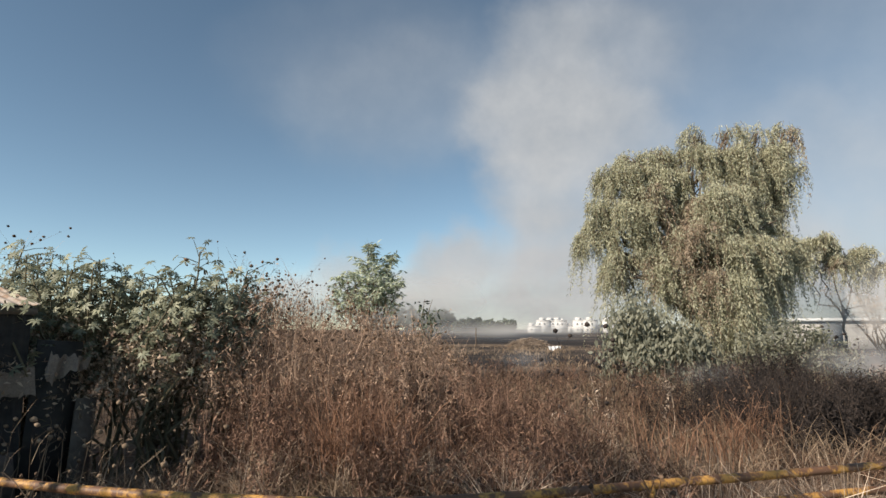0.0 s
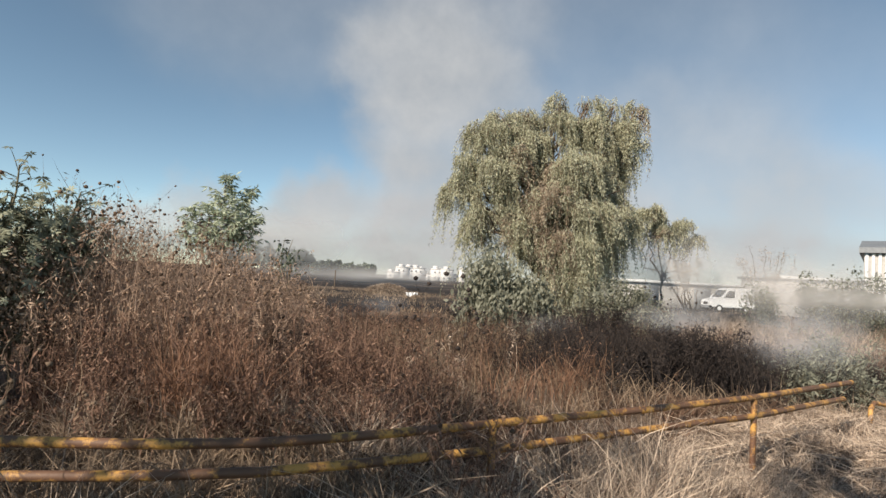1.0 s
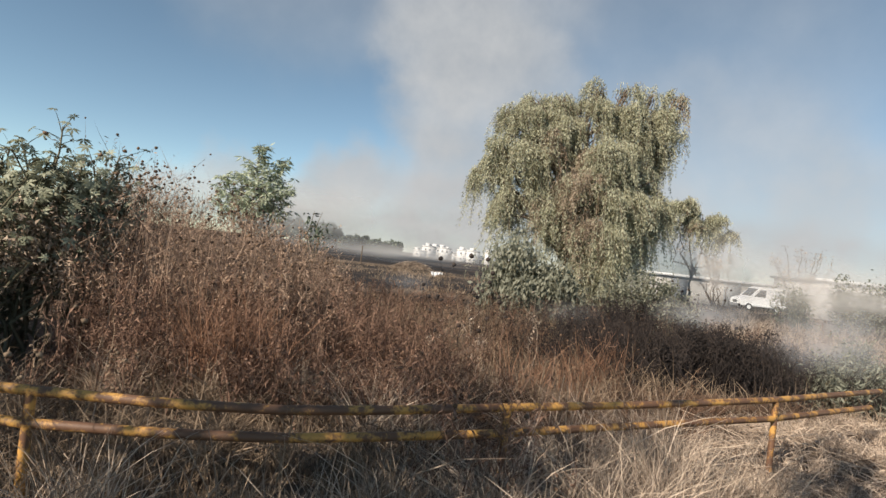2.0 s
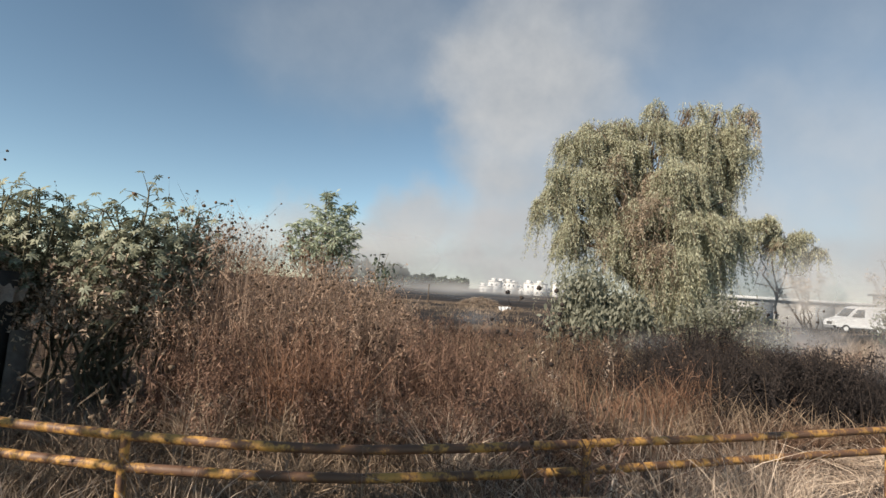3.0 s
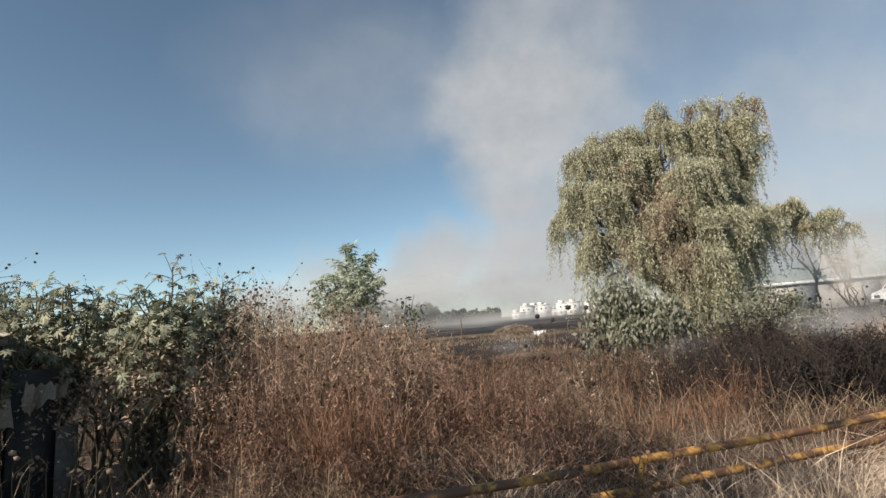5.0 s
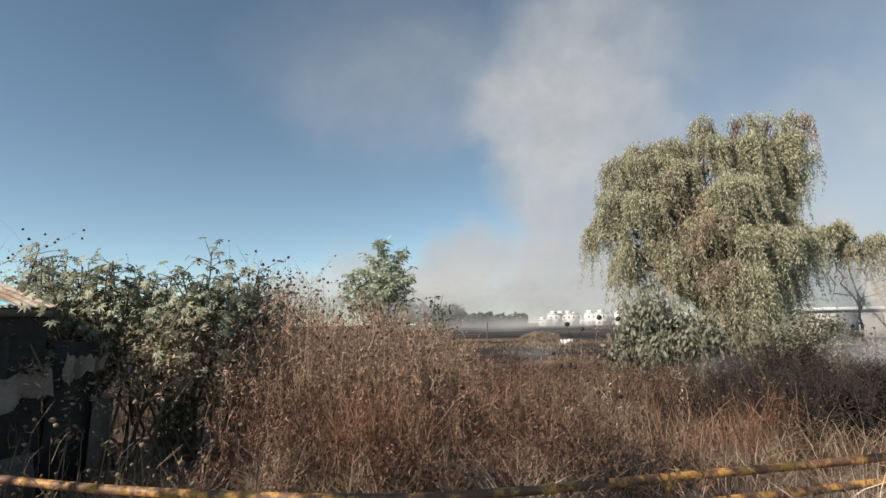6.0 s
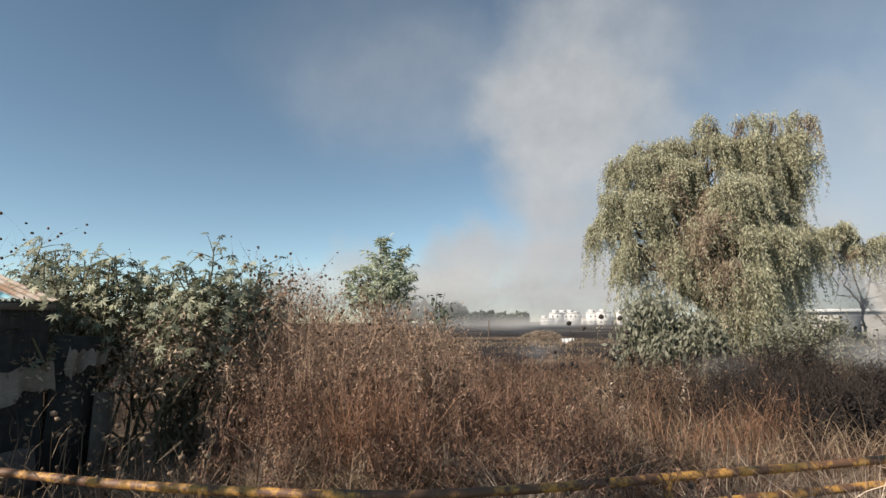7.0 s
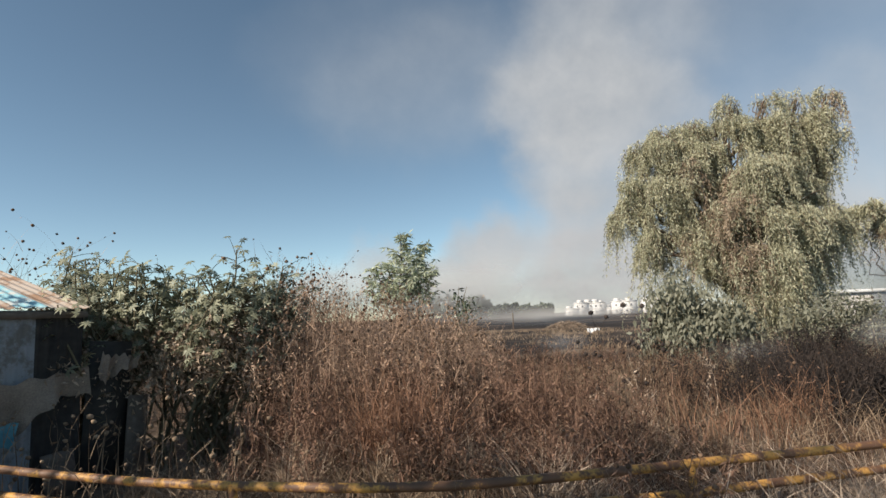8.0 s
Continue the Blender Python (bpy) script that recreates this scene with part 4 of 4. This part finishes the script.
# ---------------------------------------------------------------- yellow pipe fence
def make_fence():
    fence = tagged(empty("pipe_fence", 0, 0, 0), "low yellow pipe fence with rusty chipped paint", "fence")
    line = np.array([(-9.5, 6.6), (-6.6, 5.4), (-3.7, 4.27), (-2.35, 3.86), (-1.6, 3.68), (-0.8, 3.60), (-0.15, 3.61), (0.5, 3.74), (1.15, 3.90), (2.5, 4.29), (4.52, 4.89), (6.87, 5.82)])
    run = np.concatenate([[0], np.cumsum(np.linalg.norm(np.diff(line, axis=0), axis=1))])

    def at(d):
        return np.array([np.interp(d, run, line[:, 0]), np.interp(d, run, line[:, 1])])

    posts = [run[0] + 0.3, run[1] + 0.2, run[2] - 0.2, run[4], run[8] + 0.25, run[10]]
    for a, b in zip(posts, posts[1:] + [run[-1]]):
        for z, nm in ((0.72, "top_rail"), (0.53, "lower_rail")):
            s = Soup()
            d = np.linspace(a, b - (0.25 if nm == "lower_rail" and b == run[-1] else 0), 14)
            sag = rng.uniform(-0.012, 0.012)
            p = np.array([[*at(q), z + sag * math.sin(math.pi * i / 13)] for i, q in enumerate(d)])
            tube(s, p, np.full(14, 0.031), 12)
            s.put(nm, M_YELLOW, fence, smooth=True)
    for d in posts:
        s = Soup()
        px, py = at(d)
        tube(s, np.array([[px, py, z] for z in (-0.1, 0.3, 0.74)]), np.full(3, 0.030), 12)
        s.put("post", M_YELLOW, fence, smooth=True)
    stub = tagged(empty("fence_stub", 7.85, 6.35), "bent yellow end of the broken pipe fence", "fence")
    s = Soup()
    tube(s, np.array([[0, 0, 0], [0.03, 0.02, 0.28], [0.14, 0.06, 0.36], [0.5, 0.14, 0.30]]), np.full(4, 0.031), 12)
    s.put("pipe", M_YELLOW, stub, smooth=True)


make_fence()


# ---------------------------------------------------------------- sheet-metal shed
def wavy_sheet(name, mat, parent, w, hgt, m, pitch=0.09, depth=0.012, thick=0.003, label=""):
    """Corrugated sheet, w wide and hgt long, in its own plane, placed by m."""
    k = int(w / pitch * 6) + 1
    xs = np.linspace(0, w, k)
    zz = depth * np.sin(xs / pitch * 2 * np.pi)
    top = np.stack([np.stack([xs, np.full(k, yy), zz], 1) for yy in (0, hgt * 0.5, hgt)], 0)
    v = np.concatenate([top.reshape(-1, 3), (top - [0, 0, thick]).reshape(-1, 3)])
    v = np.array([m @ Vector(q) for q in v])
    i = np.arange(k - 1)
    f = [np.stack([r * k + i, r * k + i + 1, (r + 1) * k + i + 1, (r + 1) * k + i], 1) for r in (0, 1, 3, 4)]
    s = Soup()
    s.add(v, [np.concatenate(f)])
    return s.put(name, mat, parent, label, smooth=True)


def drape(name, mat, parent, w, hgt, m, folds=4, depth=0.06, sag=0.12, label=""):
    """Hanging cloth with folds that deepen downwards and a sagging hem."""
    nx, nz = 40, 16
    u, t = np.meshgrid(np.linspace(0, 1, nx), np.linspace(0, 1, nz), indexing="ij")
    yy = -depth * (0.25 + t) * (np.sin(u * folds * 6.28) + 0.4 * np.sin(u * folds * 14 + 1)) - 0.03
    zz = -t * hgt * (0.7 + 0.3 * np.sin(u * 5.1 + 0.5)) - sag * (np.sin(u * np.pi) + 0.5 * np.sin(u * 2.2 * np.pi + 1.0)) - 0.02 * np.sin(u * 31)
    v = np.stack([u * w, yy, zz], -1).reshape(-1, 3)
    v = np.concatenate([v, v + [0, 0.006, 0]])
    v = np.array([m @ Vector(q) for q in v])
    i, j = np.meshgrid(np.arange(nx - 1), np.arange(nz - 1), indexing="ij")
    a = (i * nz + j).ravel()
    f = np.stack([a, a + nz, a + nz + 1, a + 1], 1)
    s = Soup()
    s.add(v, [f, f[:, ::-1] + nx * nz])
    return s.put(name, mat, parent, label, smooth=True)


def make_shed():
    # local x runs along the front wall and ends at the far corner, y goes into the shed
    turn = math.degrees(math.atan2(0.84, 0.55))
    shed = tagged(empty("shed", -4.45, 6.12), "makeshift shed of rusty corrugated sheets and old cloth", "shed")
    shed.rotation_euler = (0, 0, radians(turn))
    up = pose(0, 0, 0, 90, 0, 0)
    for i in range(5):
        # the sheet at the corner is near-black, the others zinc
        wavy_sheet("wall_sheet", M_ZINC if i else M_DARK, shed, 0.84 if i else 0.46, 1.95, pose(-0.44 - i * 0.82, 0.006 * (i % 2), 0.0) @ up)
    wavy_sheet("end_sheet", M_ZINC, shed, 3.0, 1.97, pose(0.0, 0.02, 0.0, 0, 0, 90) @ up)
    rise = math.degrees(math.atan2(0.66, 3.1))
    for i in range(6):
        wide = (0.40, 0.34, 0.80, 0.80, 0.80, 0.80)[i]
        start = 0.07 - sum((0.36, 0.30, 0.75, 0.75, 0.75, 0.75)[:i]) - wide
        wavy_sheet("roof_sheet", M_BLUEPALE if i in (1, 4) else M_ROOF, shed, wide, 3.4, pose(start, -0.07, 1.965 + 0.012 * (i % 2), rise, 0, 0), 0.12, 0.010)
    for sx in (-0.06, -2.0, -4.1):
        s = Soup()
        box(s, (sx - 0.05, 0.03, -0.1), (sx + 0.05, 0.10, 1.94))
        s.put("post", M_BOARD, shed)
    s = Soup()
    box(s, (-4.2, -0.055, 1.86), (0.05, -0.02, 1.935))
    s.put("eave_beam", M_BOARD, shed)
    for i, (bx, bw, bh, tilt) in enumerate(((0.42, 0.22, 0.95, 5), (-0.35, 0.3, 0.45, -6))):
        s = Soup()
        box(s, (0, -0.03, -0.05), (bw, 0, bh), pose(bx, -0.16 - 0.05 * i, 0, -6, tilt, 0))
        s.put("leaning_board", M_BOARD, shed)
    # near-black board added to fill the dark gap past the corner
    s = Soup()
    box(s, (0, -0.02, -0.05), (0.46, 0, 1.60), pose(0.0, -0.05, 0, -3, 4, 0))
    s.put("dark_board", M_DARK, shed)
    rag = tagged(empty("torn_sheet", -4.45, 6.12), "torn pale plastic sheet caught on the end of the shed", "plastic sheet")
    rag.rotation_euler = shed.rotation_euler
    drape("sheet", M_CLOTH, rag, 0.42, 0.30, pose(0.20, -0.10, 1.52, 0, 12, 0), 2, 0.05, 0.10)
    cloth = tagged(empty("blanket", -4.45, 6.12), "dusty beige blanket hung on the shed wall", "blanket")
    cloth.rotation_euler = shed.rotation_euler
    drape("cloth", M_CLOTH, cloth, 1.25, 0.62, pose(-1.2, -0.12, 1.16, 0, -8, 0), 2, 0.07, 0.05)
    tarp = tagged(empty("blue_tarpaulin", -4.45, 6.12), "crumpled blue tarpaulin hung low on the shed", "tarpaulin")
    tarp.rotation_euler = shed.rotation_euler
    drape("sheet", M_BLUE, tarp, 1.15, 0.52, pose(-1.75, -0.24, 1.05, 0, 10, 0), 3, 0.06, 0.06)


make_shed()


# ---------------------------------------------------------------- whitewashed wall at the road
def make_white_wall():
    wall = tagged(empty("wall_east", 9.80, 6.94, 0), "whitewashed brick wall at the road", "wall", kind="structure")
    wall.rotation_euler = (0, 0, radians(-52))
    s = Soup()
    box(s, (0.02, 0.02, -0.2), (6.0, 0.20, 2.3))
    s.put("core", M_LIME, wall)
    b = Soup()
    box(b, (0.003, 0.004, 0.002), (0.247, 0.03, 0.070))
    first = None
    for r in range(32):
        for c in range(8):
            off = 0.125 * (r % 2)
            if first is None:
                first = b.put("brick", M_LIME, wall)
                ob = first
            else:
                ob = new("brick", first.data)
                ob.parent = wall
            ob.location = (c * 0.25 + off, 0.006 + rng.uniform(0, 0.004), r * 0.072)
    s = Soup()
    box(s, (-0.05, -0.04, 2.305), (6.0, 0.24, 2.37))
    s.put("coping", M_LIME, wall)


make_white_wall()


# ---------------------------------------------------------------- far buildings
def windows(parent, spots, wd, ht, y0):
    for wx, wz in spots:
        s = Soup()
        box(s, (wx, y0 - 0.06, wz), (wx + wd, y0 + 0.05, wz + ht))
        # grey in place of dark glass: distance haze put into the pane colour
        w = s.put("window", M_GREYROOF, parent)
        s = Soup()
        box(s, (wx - 0.08, y0 - 0.14, wz - 0.14), (wx + wd + 0.08, y0 - 0.065, wz - 0.01))
        s.put("sill", M_WHITE, w)


def make_house(x, y, w, d, storeys, step, turn):
    house = tagged(empty("house", x, y, 0), "white flat-roofed two-storey house in the distance", "house", "distant white houses")
    house.rotation_euler = (0, 0, radians(turn))
    hgt = 2.9 * storeys
    s = Soup()
    box(s, (0, 0, -0.5), (w, d, hgt))
    s.put("outer_wall", M_WHITE, house)
    s = Soup()
    for lo, hi in (((-0.1, -0.1, hgt + 0.004), (w + 0.1, 0.15, hgt + 0.6)), ((-0.1, 0.154, hgt + 0.004), (0.15, d, hgt + 0.6)), ((w - 0.15, 0.154, hgt + 0.004), (w + 0.1, d, hgt + 0.6))):
        box(s, lo, hi)
    s.put("parapet", M_WHITE, house)
    s = Soup()
    box(s, (step, 0.3, hgt + 0.01), (step + 2.4, d * 0.6, hgt + 1.9))
    s.put("stair_tower", M_WHITE, house)
    s = Soup()
    box(s, (w - 1.9, d * 0.5, hgt + 0.01), (w - 0.6, d * 0.75, hgt + 1.3))
    s.put("roof_room", M_WHITE, house)
    windows(house, [(q, 2.9 * k + 1.1) for k in range(storeys) for q in np.arange(0.9, w - 1.0, 2.4)], 0.8, 0.9, 0.0)
    s = Soup()
    box(s, (w * 0.45, -0.05, -0.4), (w * 0.45 + 1.0, 0.05, 2.1))
    s.put("door", M_GREYROOF, house)


for i in range(11):
    hx = 44 + i * 4.5 + rng.uniform(-0.3, 0.3)
    make_house(hx, 296 - i * 1.4 + rng.uniform(-3, 3), rng.uniform(5.8, 6.6), 8.0, 1 if i in (0, 4, 7) else 2, rng.uniform(0.2, 1.6), rng.uniform(-6, 2))


def make_warehouse():
    wh = tagged(empty("warehouse", 54.2, 44.4, 0), "white ribbed sheet-metal warehouse with a grey roof", "warehouse")
    wh.rotation_euler = (0, 0, radians(-52))
    s = Soup()
    box(s, (0, 0.05, -0.3), (22, 16, 6.6))
    s.put("outer_wall", M_STORE, wh)
    rib = Soup()
    box(rib, (0, -0.12, 0), (0.26, 0.045, 6.58))
    first = None
    for i in range(42):
        ob = rib.put("wall_rib", M_METAL, wh) if first is None else new("wall_rib", first.data)
        first = first or ob
        ob.parent, ob.location = wh, (0.1 + i * 0.52, 0, 0)
    bm = bmesh.new()
    prof = [(-0.5, 6.605), (-0.5, 7.15), (8, 8.5), (16.5, 7.15), (16.5, 6.605)]
    a = [bm.verts.new((-0.4, q, z)) for q, z in prof]
    b = [bm.verts.new((22.4, q, z)) for q, z in prof]
    bm.faces.new(a)
    bm.faces.new(b[::-1])
    for k in range(5):
        bm.faces.new((a[k], b[k], b[(k + 1) % 5], a[(k + 1) % 5]))
    part("roof", bm, M_GREYROOF, wh)

    def low_building(x, y, long, deep, hgt, label, doors):
        sh = tagged(empty("store_building", x, y, 0), label, "building")
        sh.rotation_euler = (0, 0, radians(-13))
        s = Soup()
        box(s, (0, 0, -0.3), (long, deep, hgt))
        s.put("outer_wall", M_STORE, sh)
        s = Soup()
        box(s, (-0.3, -0.25, hgt + 0.01), (long + 0.3, deep + 0.3, hgt + 0.22))
        s.put("roof", M_GREYROOF, sh)
        s = Soup()
        box(s, (-0.32, -0.31, hgt + 0.03), (long + 0.32, -0.254, hgt + 0.30))
        s.put("fascia", M_METAL, sh)
        for q in doors:
            s = Soup()
            box(s, (q, -0.05, 0.0), (q + 1.7, 0.06, 2.3))
            s.put("door", M_GREYROOF, sh)

    low_building(32.0, 53.4, 15.2, 8.0, 2.45, "long low white store building with a flat grey roof", (3.0, 8.5, 13.0))
    low_building(43.6, 43.6, 7.6, 7.0, 3.45, "white flat-roofed hall beside the warehouse", (3.2,))


make_warehouse()


def make_van():
    """White panel van: hood, sloping windscreen, long roof."""
    t = tagged(empty("van", 38.0, 46.2, 0), "white van with a short hood parked beyond the field", "van")
    t.rotation_euler = (0, 0, radians(-10))
    bm = bmesh.new()
    prof = [(0, 0.45), (0, 0.95), (0.15, 1.12), (0.95, 1.32), (1.75, 2.22), (2.1, 2.34), (4.1, 2.34), (4.35, 2.1), (4.4, 0.45)]
    a = [bm.verts.new((q, 0, z)) for q, z in prof]
    b = [bm.verts.new((q, 1.85, z)) for q, z in prof]
    bm.faces.new(a)
    bm.faces.new(b[::-1])
    n = len(prof)
    for k in range(n):
        bm.faces.new((a[k], b[k], b[(k + 1) % n], a[(k + 1) % n]))
    bmesh.ops.bevel(bm, geom=bm.edges[:], offset=0.05, segments=2, affect="EDGES")
    body = part("body", bm, M_VAN, t)

    def pane(name, quad, out):
        s = Soup()
        q = np.array(quad, float)
        s.add(np.concatenate([q + np.array(out) * 0.015, q - np.array(out) * 0.02]), [np.array([[0, 1, 2, 3], [7, 6, 5, 4], [0, 4, 5, 1], [1, 5, 6, 2], [2, 6, 7, 3], [3, 7, 4, 0]])])
        s.put(name, M_GLASS, body)

    pane("side_window", [(1.28, 0, 1.38), (2.35, 0, 1.38), (2.35, 0, 2.05), (1.80, 0, 2.05)], (0, -1, 0))
    pane("windscreen", [(1.02, 1.70, 1.40), (1.02, 0.15, 1.40), (1.66, 0.15, 2.12), (1.66, 1.70, 2.12)], (-0.75, 0, 0.66))
    for wy in (0.12, 1.43):
        bevel_box("headlight", (-0.03, wy, 0.78), (0.05, wy + 0.30, 0.96), M_METAL, body, 0.015)
    bevel_box("grille", (-0.03, 0.55, 0.66), (0.05, 1.30, 0.92), M_DARK, body, 0.015)
    bevel_box("bumper", (-0.12, 0.02, 0.34), (0.10, 1.83, 0.60), M_GREYROOF, t, 0.04)
    for wx in (0.85, 3.55):
        for wy in (-0.02, 1.66):
            s = Soup()
            tube(s, [(wx, wy, 0.36), (wx, wy + 0.03, 0.36), (wx, wy + 0.18, 0.36), (wx, wy + 0.21, 0.36)], [0.32, 0.36, 0.36, 0.32], 20)
            wheel = s.put("wheel", M_RUBBER, t)
            s = Soup()
            tube(s, [(wx, wy - 0.01, 0.36), (wx, wy + 0.22, 0.36)], [0.19, 0.19], 14)
            s.put("rim", M_METAL, wheel)


make_van()


# ---------------------------------------------------------------- far trees, marker post
def far_tree(x, y, w, hgt):
    t = tagged(empty("far_tree", x, y, 0), "distant hazy grey-green tree", "tree", "distant tree line")
    s, lv = Soup(), Soup()
    limb(s, (0, 0, -0.3), (0, 0, hgt * 0.6), 0.4, 0.2)
    k = 700
    d = unit(rng.normal(size=(k, 3))) * rng.uniform(0.4, 1.0, (k, 1)) ** 0.5
    d[:, 2] = d[:, 2] * 0.5 + 0.5
    p = d * [w * 0.5, w * 0.4, hgt * 0.9] + [0, 0, hgt * 0.08]
    p *= 1 + 0.18 * np.sin(p * 1.3).sum(1, keepdims=True) / 3
    leaves(lv, p, rng.normal(size=(k, 3)), rng.uniform(0.8, 2.2, k), rng.uniform(0.7, 1.6, k))
    s.put("trunk", M_BARK, t)
    lv.put("crown", M_FARLEAF, t)


for fx, fw, fh in ((-30, 16, 12), (-19, 14, 14), (-9, 13, 12), (-1, 12, 14), (4, 10, 11), (9, 8, 6), (14, 10, 7.5), (20, 10, 8), (26, 9, 6.5), (32, 10, 6), (38, 9, 7), (-42, 16, 13)):
    far_tree(fx, 330 + rng.uniform(-15, 15), fw, fh)

post = tagged(empty("marker_post", 3.45, 60.0), "thin dark post in the far field", "post")
s = Soup()
tube(s, [(0, 0, -0.1), (0.01, 0, 0.8), (0.02, 0.01, 1.9)], [0.06, 0.055, 0.05], 8)
s.put("pole", M_BARK, post)


# ---------------------------------------------------------------- drifting smoke near the ground
def smoke(x, y, z, w, hgt, turn, mat, label):
    """A bulging veil of smoke with a ragged round edge."""
    rings, sides = 10, 36
    r = np.linspace(0, 1, rings + 1)[1:]
    t = np.linspace(0, 2 * np.pi, sides, endpoint=False)
    edge = 1 + 0.10 * np.sin(3 * t + x) + 0.07 * np.sin(5 * t + y)
    rr, tt = np.meshgrid(r, t, indexing="ij")
    px, pz = rr * np.cos(tt) * edge[None] * w * 0.5, rr * np.sin(tt) * edge[None] * hgt * 0.5
    py = -0.10 * w * (1 - rr ** 2) + 0.01 * w * np.sin(px / w * 9 + pz / hgt * 4)
    v = np.concatenate([[[0, -0.10 * w, 0]], np.stack([px, py, pz], -1).reshape(-1, 3)])
    j = np.arange(sides)
    jn = (j + 1) % sides
    f3 = np.stack([np.zeros(sides, int), 1 + j, 1 + jn], 1)
    f4 = np.concatenate([np.stack([1 + k * sides + j, 1 + (k + 1) * sides + j, 1 + (k + 1) * sides + jn, 1 + k * sides + jn], 1) for k in range(rings - 1)])
    s = Soup()
    s.add(v, [f3, f4])
    ob = s.put("smoke", mat, smooth=True)
    ob.location, ob.rotation_euler = (x, y, z), (0, 0, radians(turn))
    return tagged(ob, label, "smoke", kind="stuff")


M_SMOKE = smoke_material("white_smoke", (0.50, 0.50, 0.52), 0.50, 0.7)
M_WISP = smoke_material("thin_smoke", (0.5, 0.5, 0.52), 0.26, 0.9)
M_SMOKE_FAR = smoke_material("far_smoke", (0.66, 0.645, 0.635), 0.66, 0.012)
M_SMOKE_MID = smoke_material("drifting_smoke", (0.53, 0.515, 0.505), 0.64, 0.22)
smoke(10.6, 9.8, 0.75, 5.2, 2.1, -45, M_SMOKE, "low white smoke drifting over the burnt patch")
smoke(8.4, 8.2, 0.75, 3.4, 1.4, -45, M_WISP, "thin smoke rising from the burnt weeds")
smoke(13.8, 13.4, 1.0, 6.5, 2.2, -42, M_SMOKE, "thin smoke over the tan grass")
smoke(6.2, 13.6, 0.7, 3.0, 1.2, -25, M_WISP, "wisp of smoke at the foot of the willow")
smoke(9.4, 12.6, 0.9, 4.6, 1.7, -35, M_SMOKE, "blue-grey smoke over the blackened bushes")
smoke(2.4, 17.0, 0.8, 3.0, 1.3, -8, M_WISP, "wisp of smoke over the weeds")
smoke(17.8, 22.6, 2.6, 15.0, 7.2, -36, M_SMOKE_MID, "smoke drifting behind the willow")
smoke(28.0, 27.0, 2.4, 20.0, 5.6, -45, M_SMOKE_MID, "smoke drifting before the store building")
smoke(21.0, 20.0, 1.6, 16.0, 3.6, -46, M_SMOKE_MID, "smoke drifting over the tan grass")
smoke(25.0, 24.5, 2.0, 18.0, 4.6, -45, M_SMOKE_MID, "smoke drifting before the parked van")
smoke(8.0, 85.0, 1.4, 60.0, 6.0, -4, M_SMOKE_FAR, "thin smoke low over the burnt field")
smoke(5.0, 255.0, 14.0, 300.0, 62.0, -2, M_SMOKE_FAR, "bank of pale smoke before the far trees")


# ---------------------------------------------------------------- small things in the far field
heap = tagged(empty("straw_heap", 9.0, 60.0), "low heap of pale straw in the far field", "straw heap")
s = Soup()
ang = rng.uniform(0, 2 * np.pi, 2600)
rad = 1.7 * rng.uniform(0, 1, 2600) ** 0.5
at = np.stack([rad * np.cos(ang) * 1.3, rad * np.sin(ang), 0.75 * (1 - (rad / 1.75) ** 2)], 1)
blades(s, at, at + rng.normal(size=(2600, 3)) * [0.3, 0.3, 0.12] - [0, 0, 0.05], np.full(2600, 0.03), rng.normal(size=(2600, 3)) * 0.03)
s.put("straw", M_STRAW, heap)
scrap = tagged(empty("white_scrap", 8.6, 44.2), "white scrap of plastic sheet lying in the burnt field", "scrap")
drape("sheet", M_WHITE, scrap, 1.0, 0.4, pose(-0.5, 0, 0.45, -35, 0, 10), 3, 0.08, 0.05)

# one more castor shrub in the gap of the row
make_castor(-3.4, 6.95, 2.55, 0.5, "castor shrub, grey-green above and withered brown below, among dry weeds", 480, 0.60)
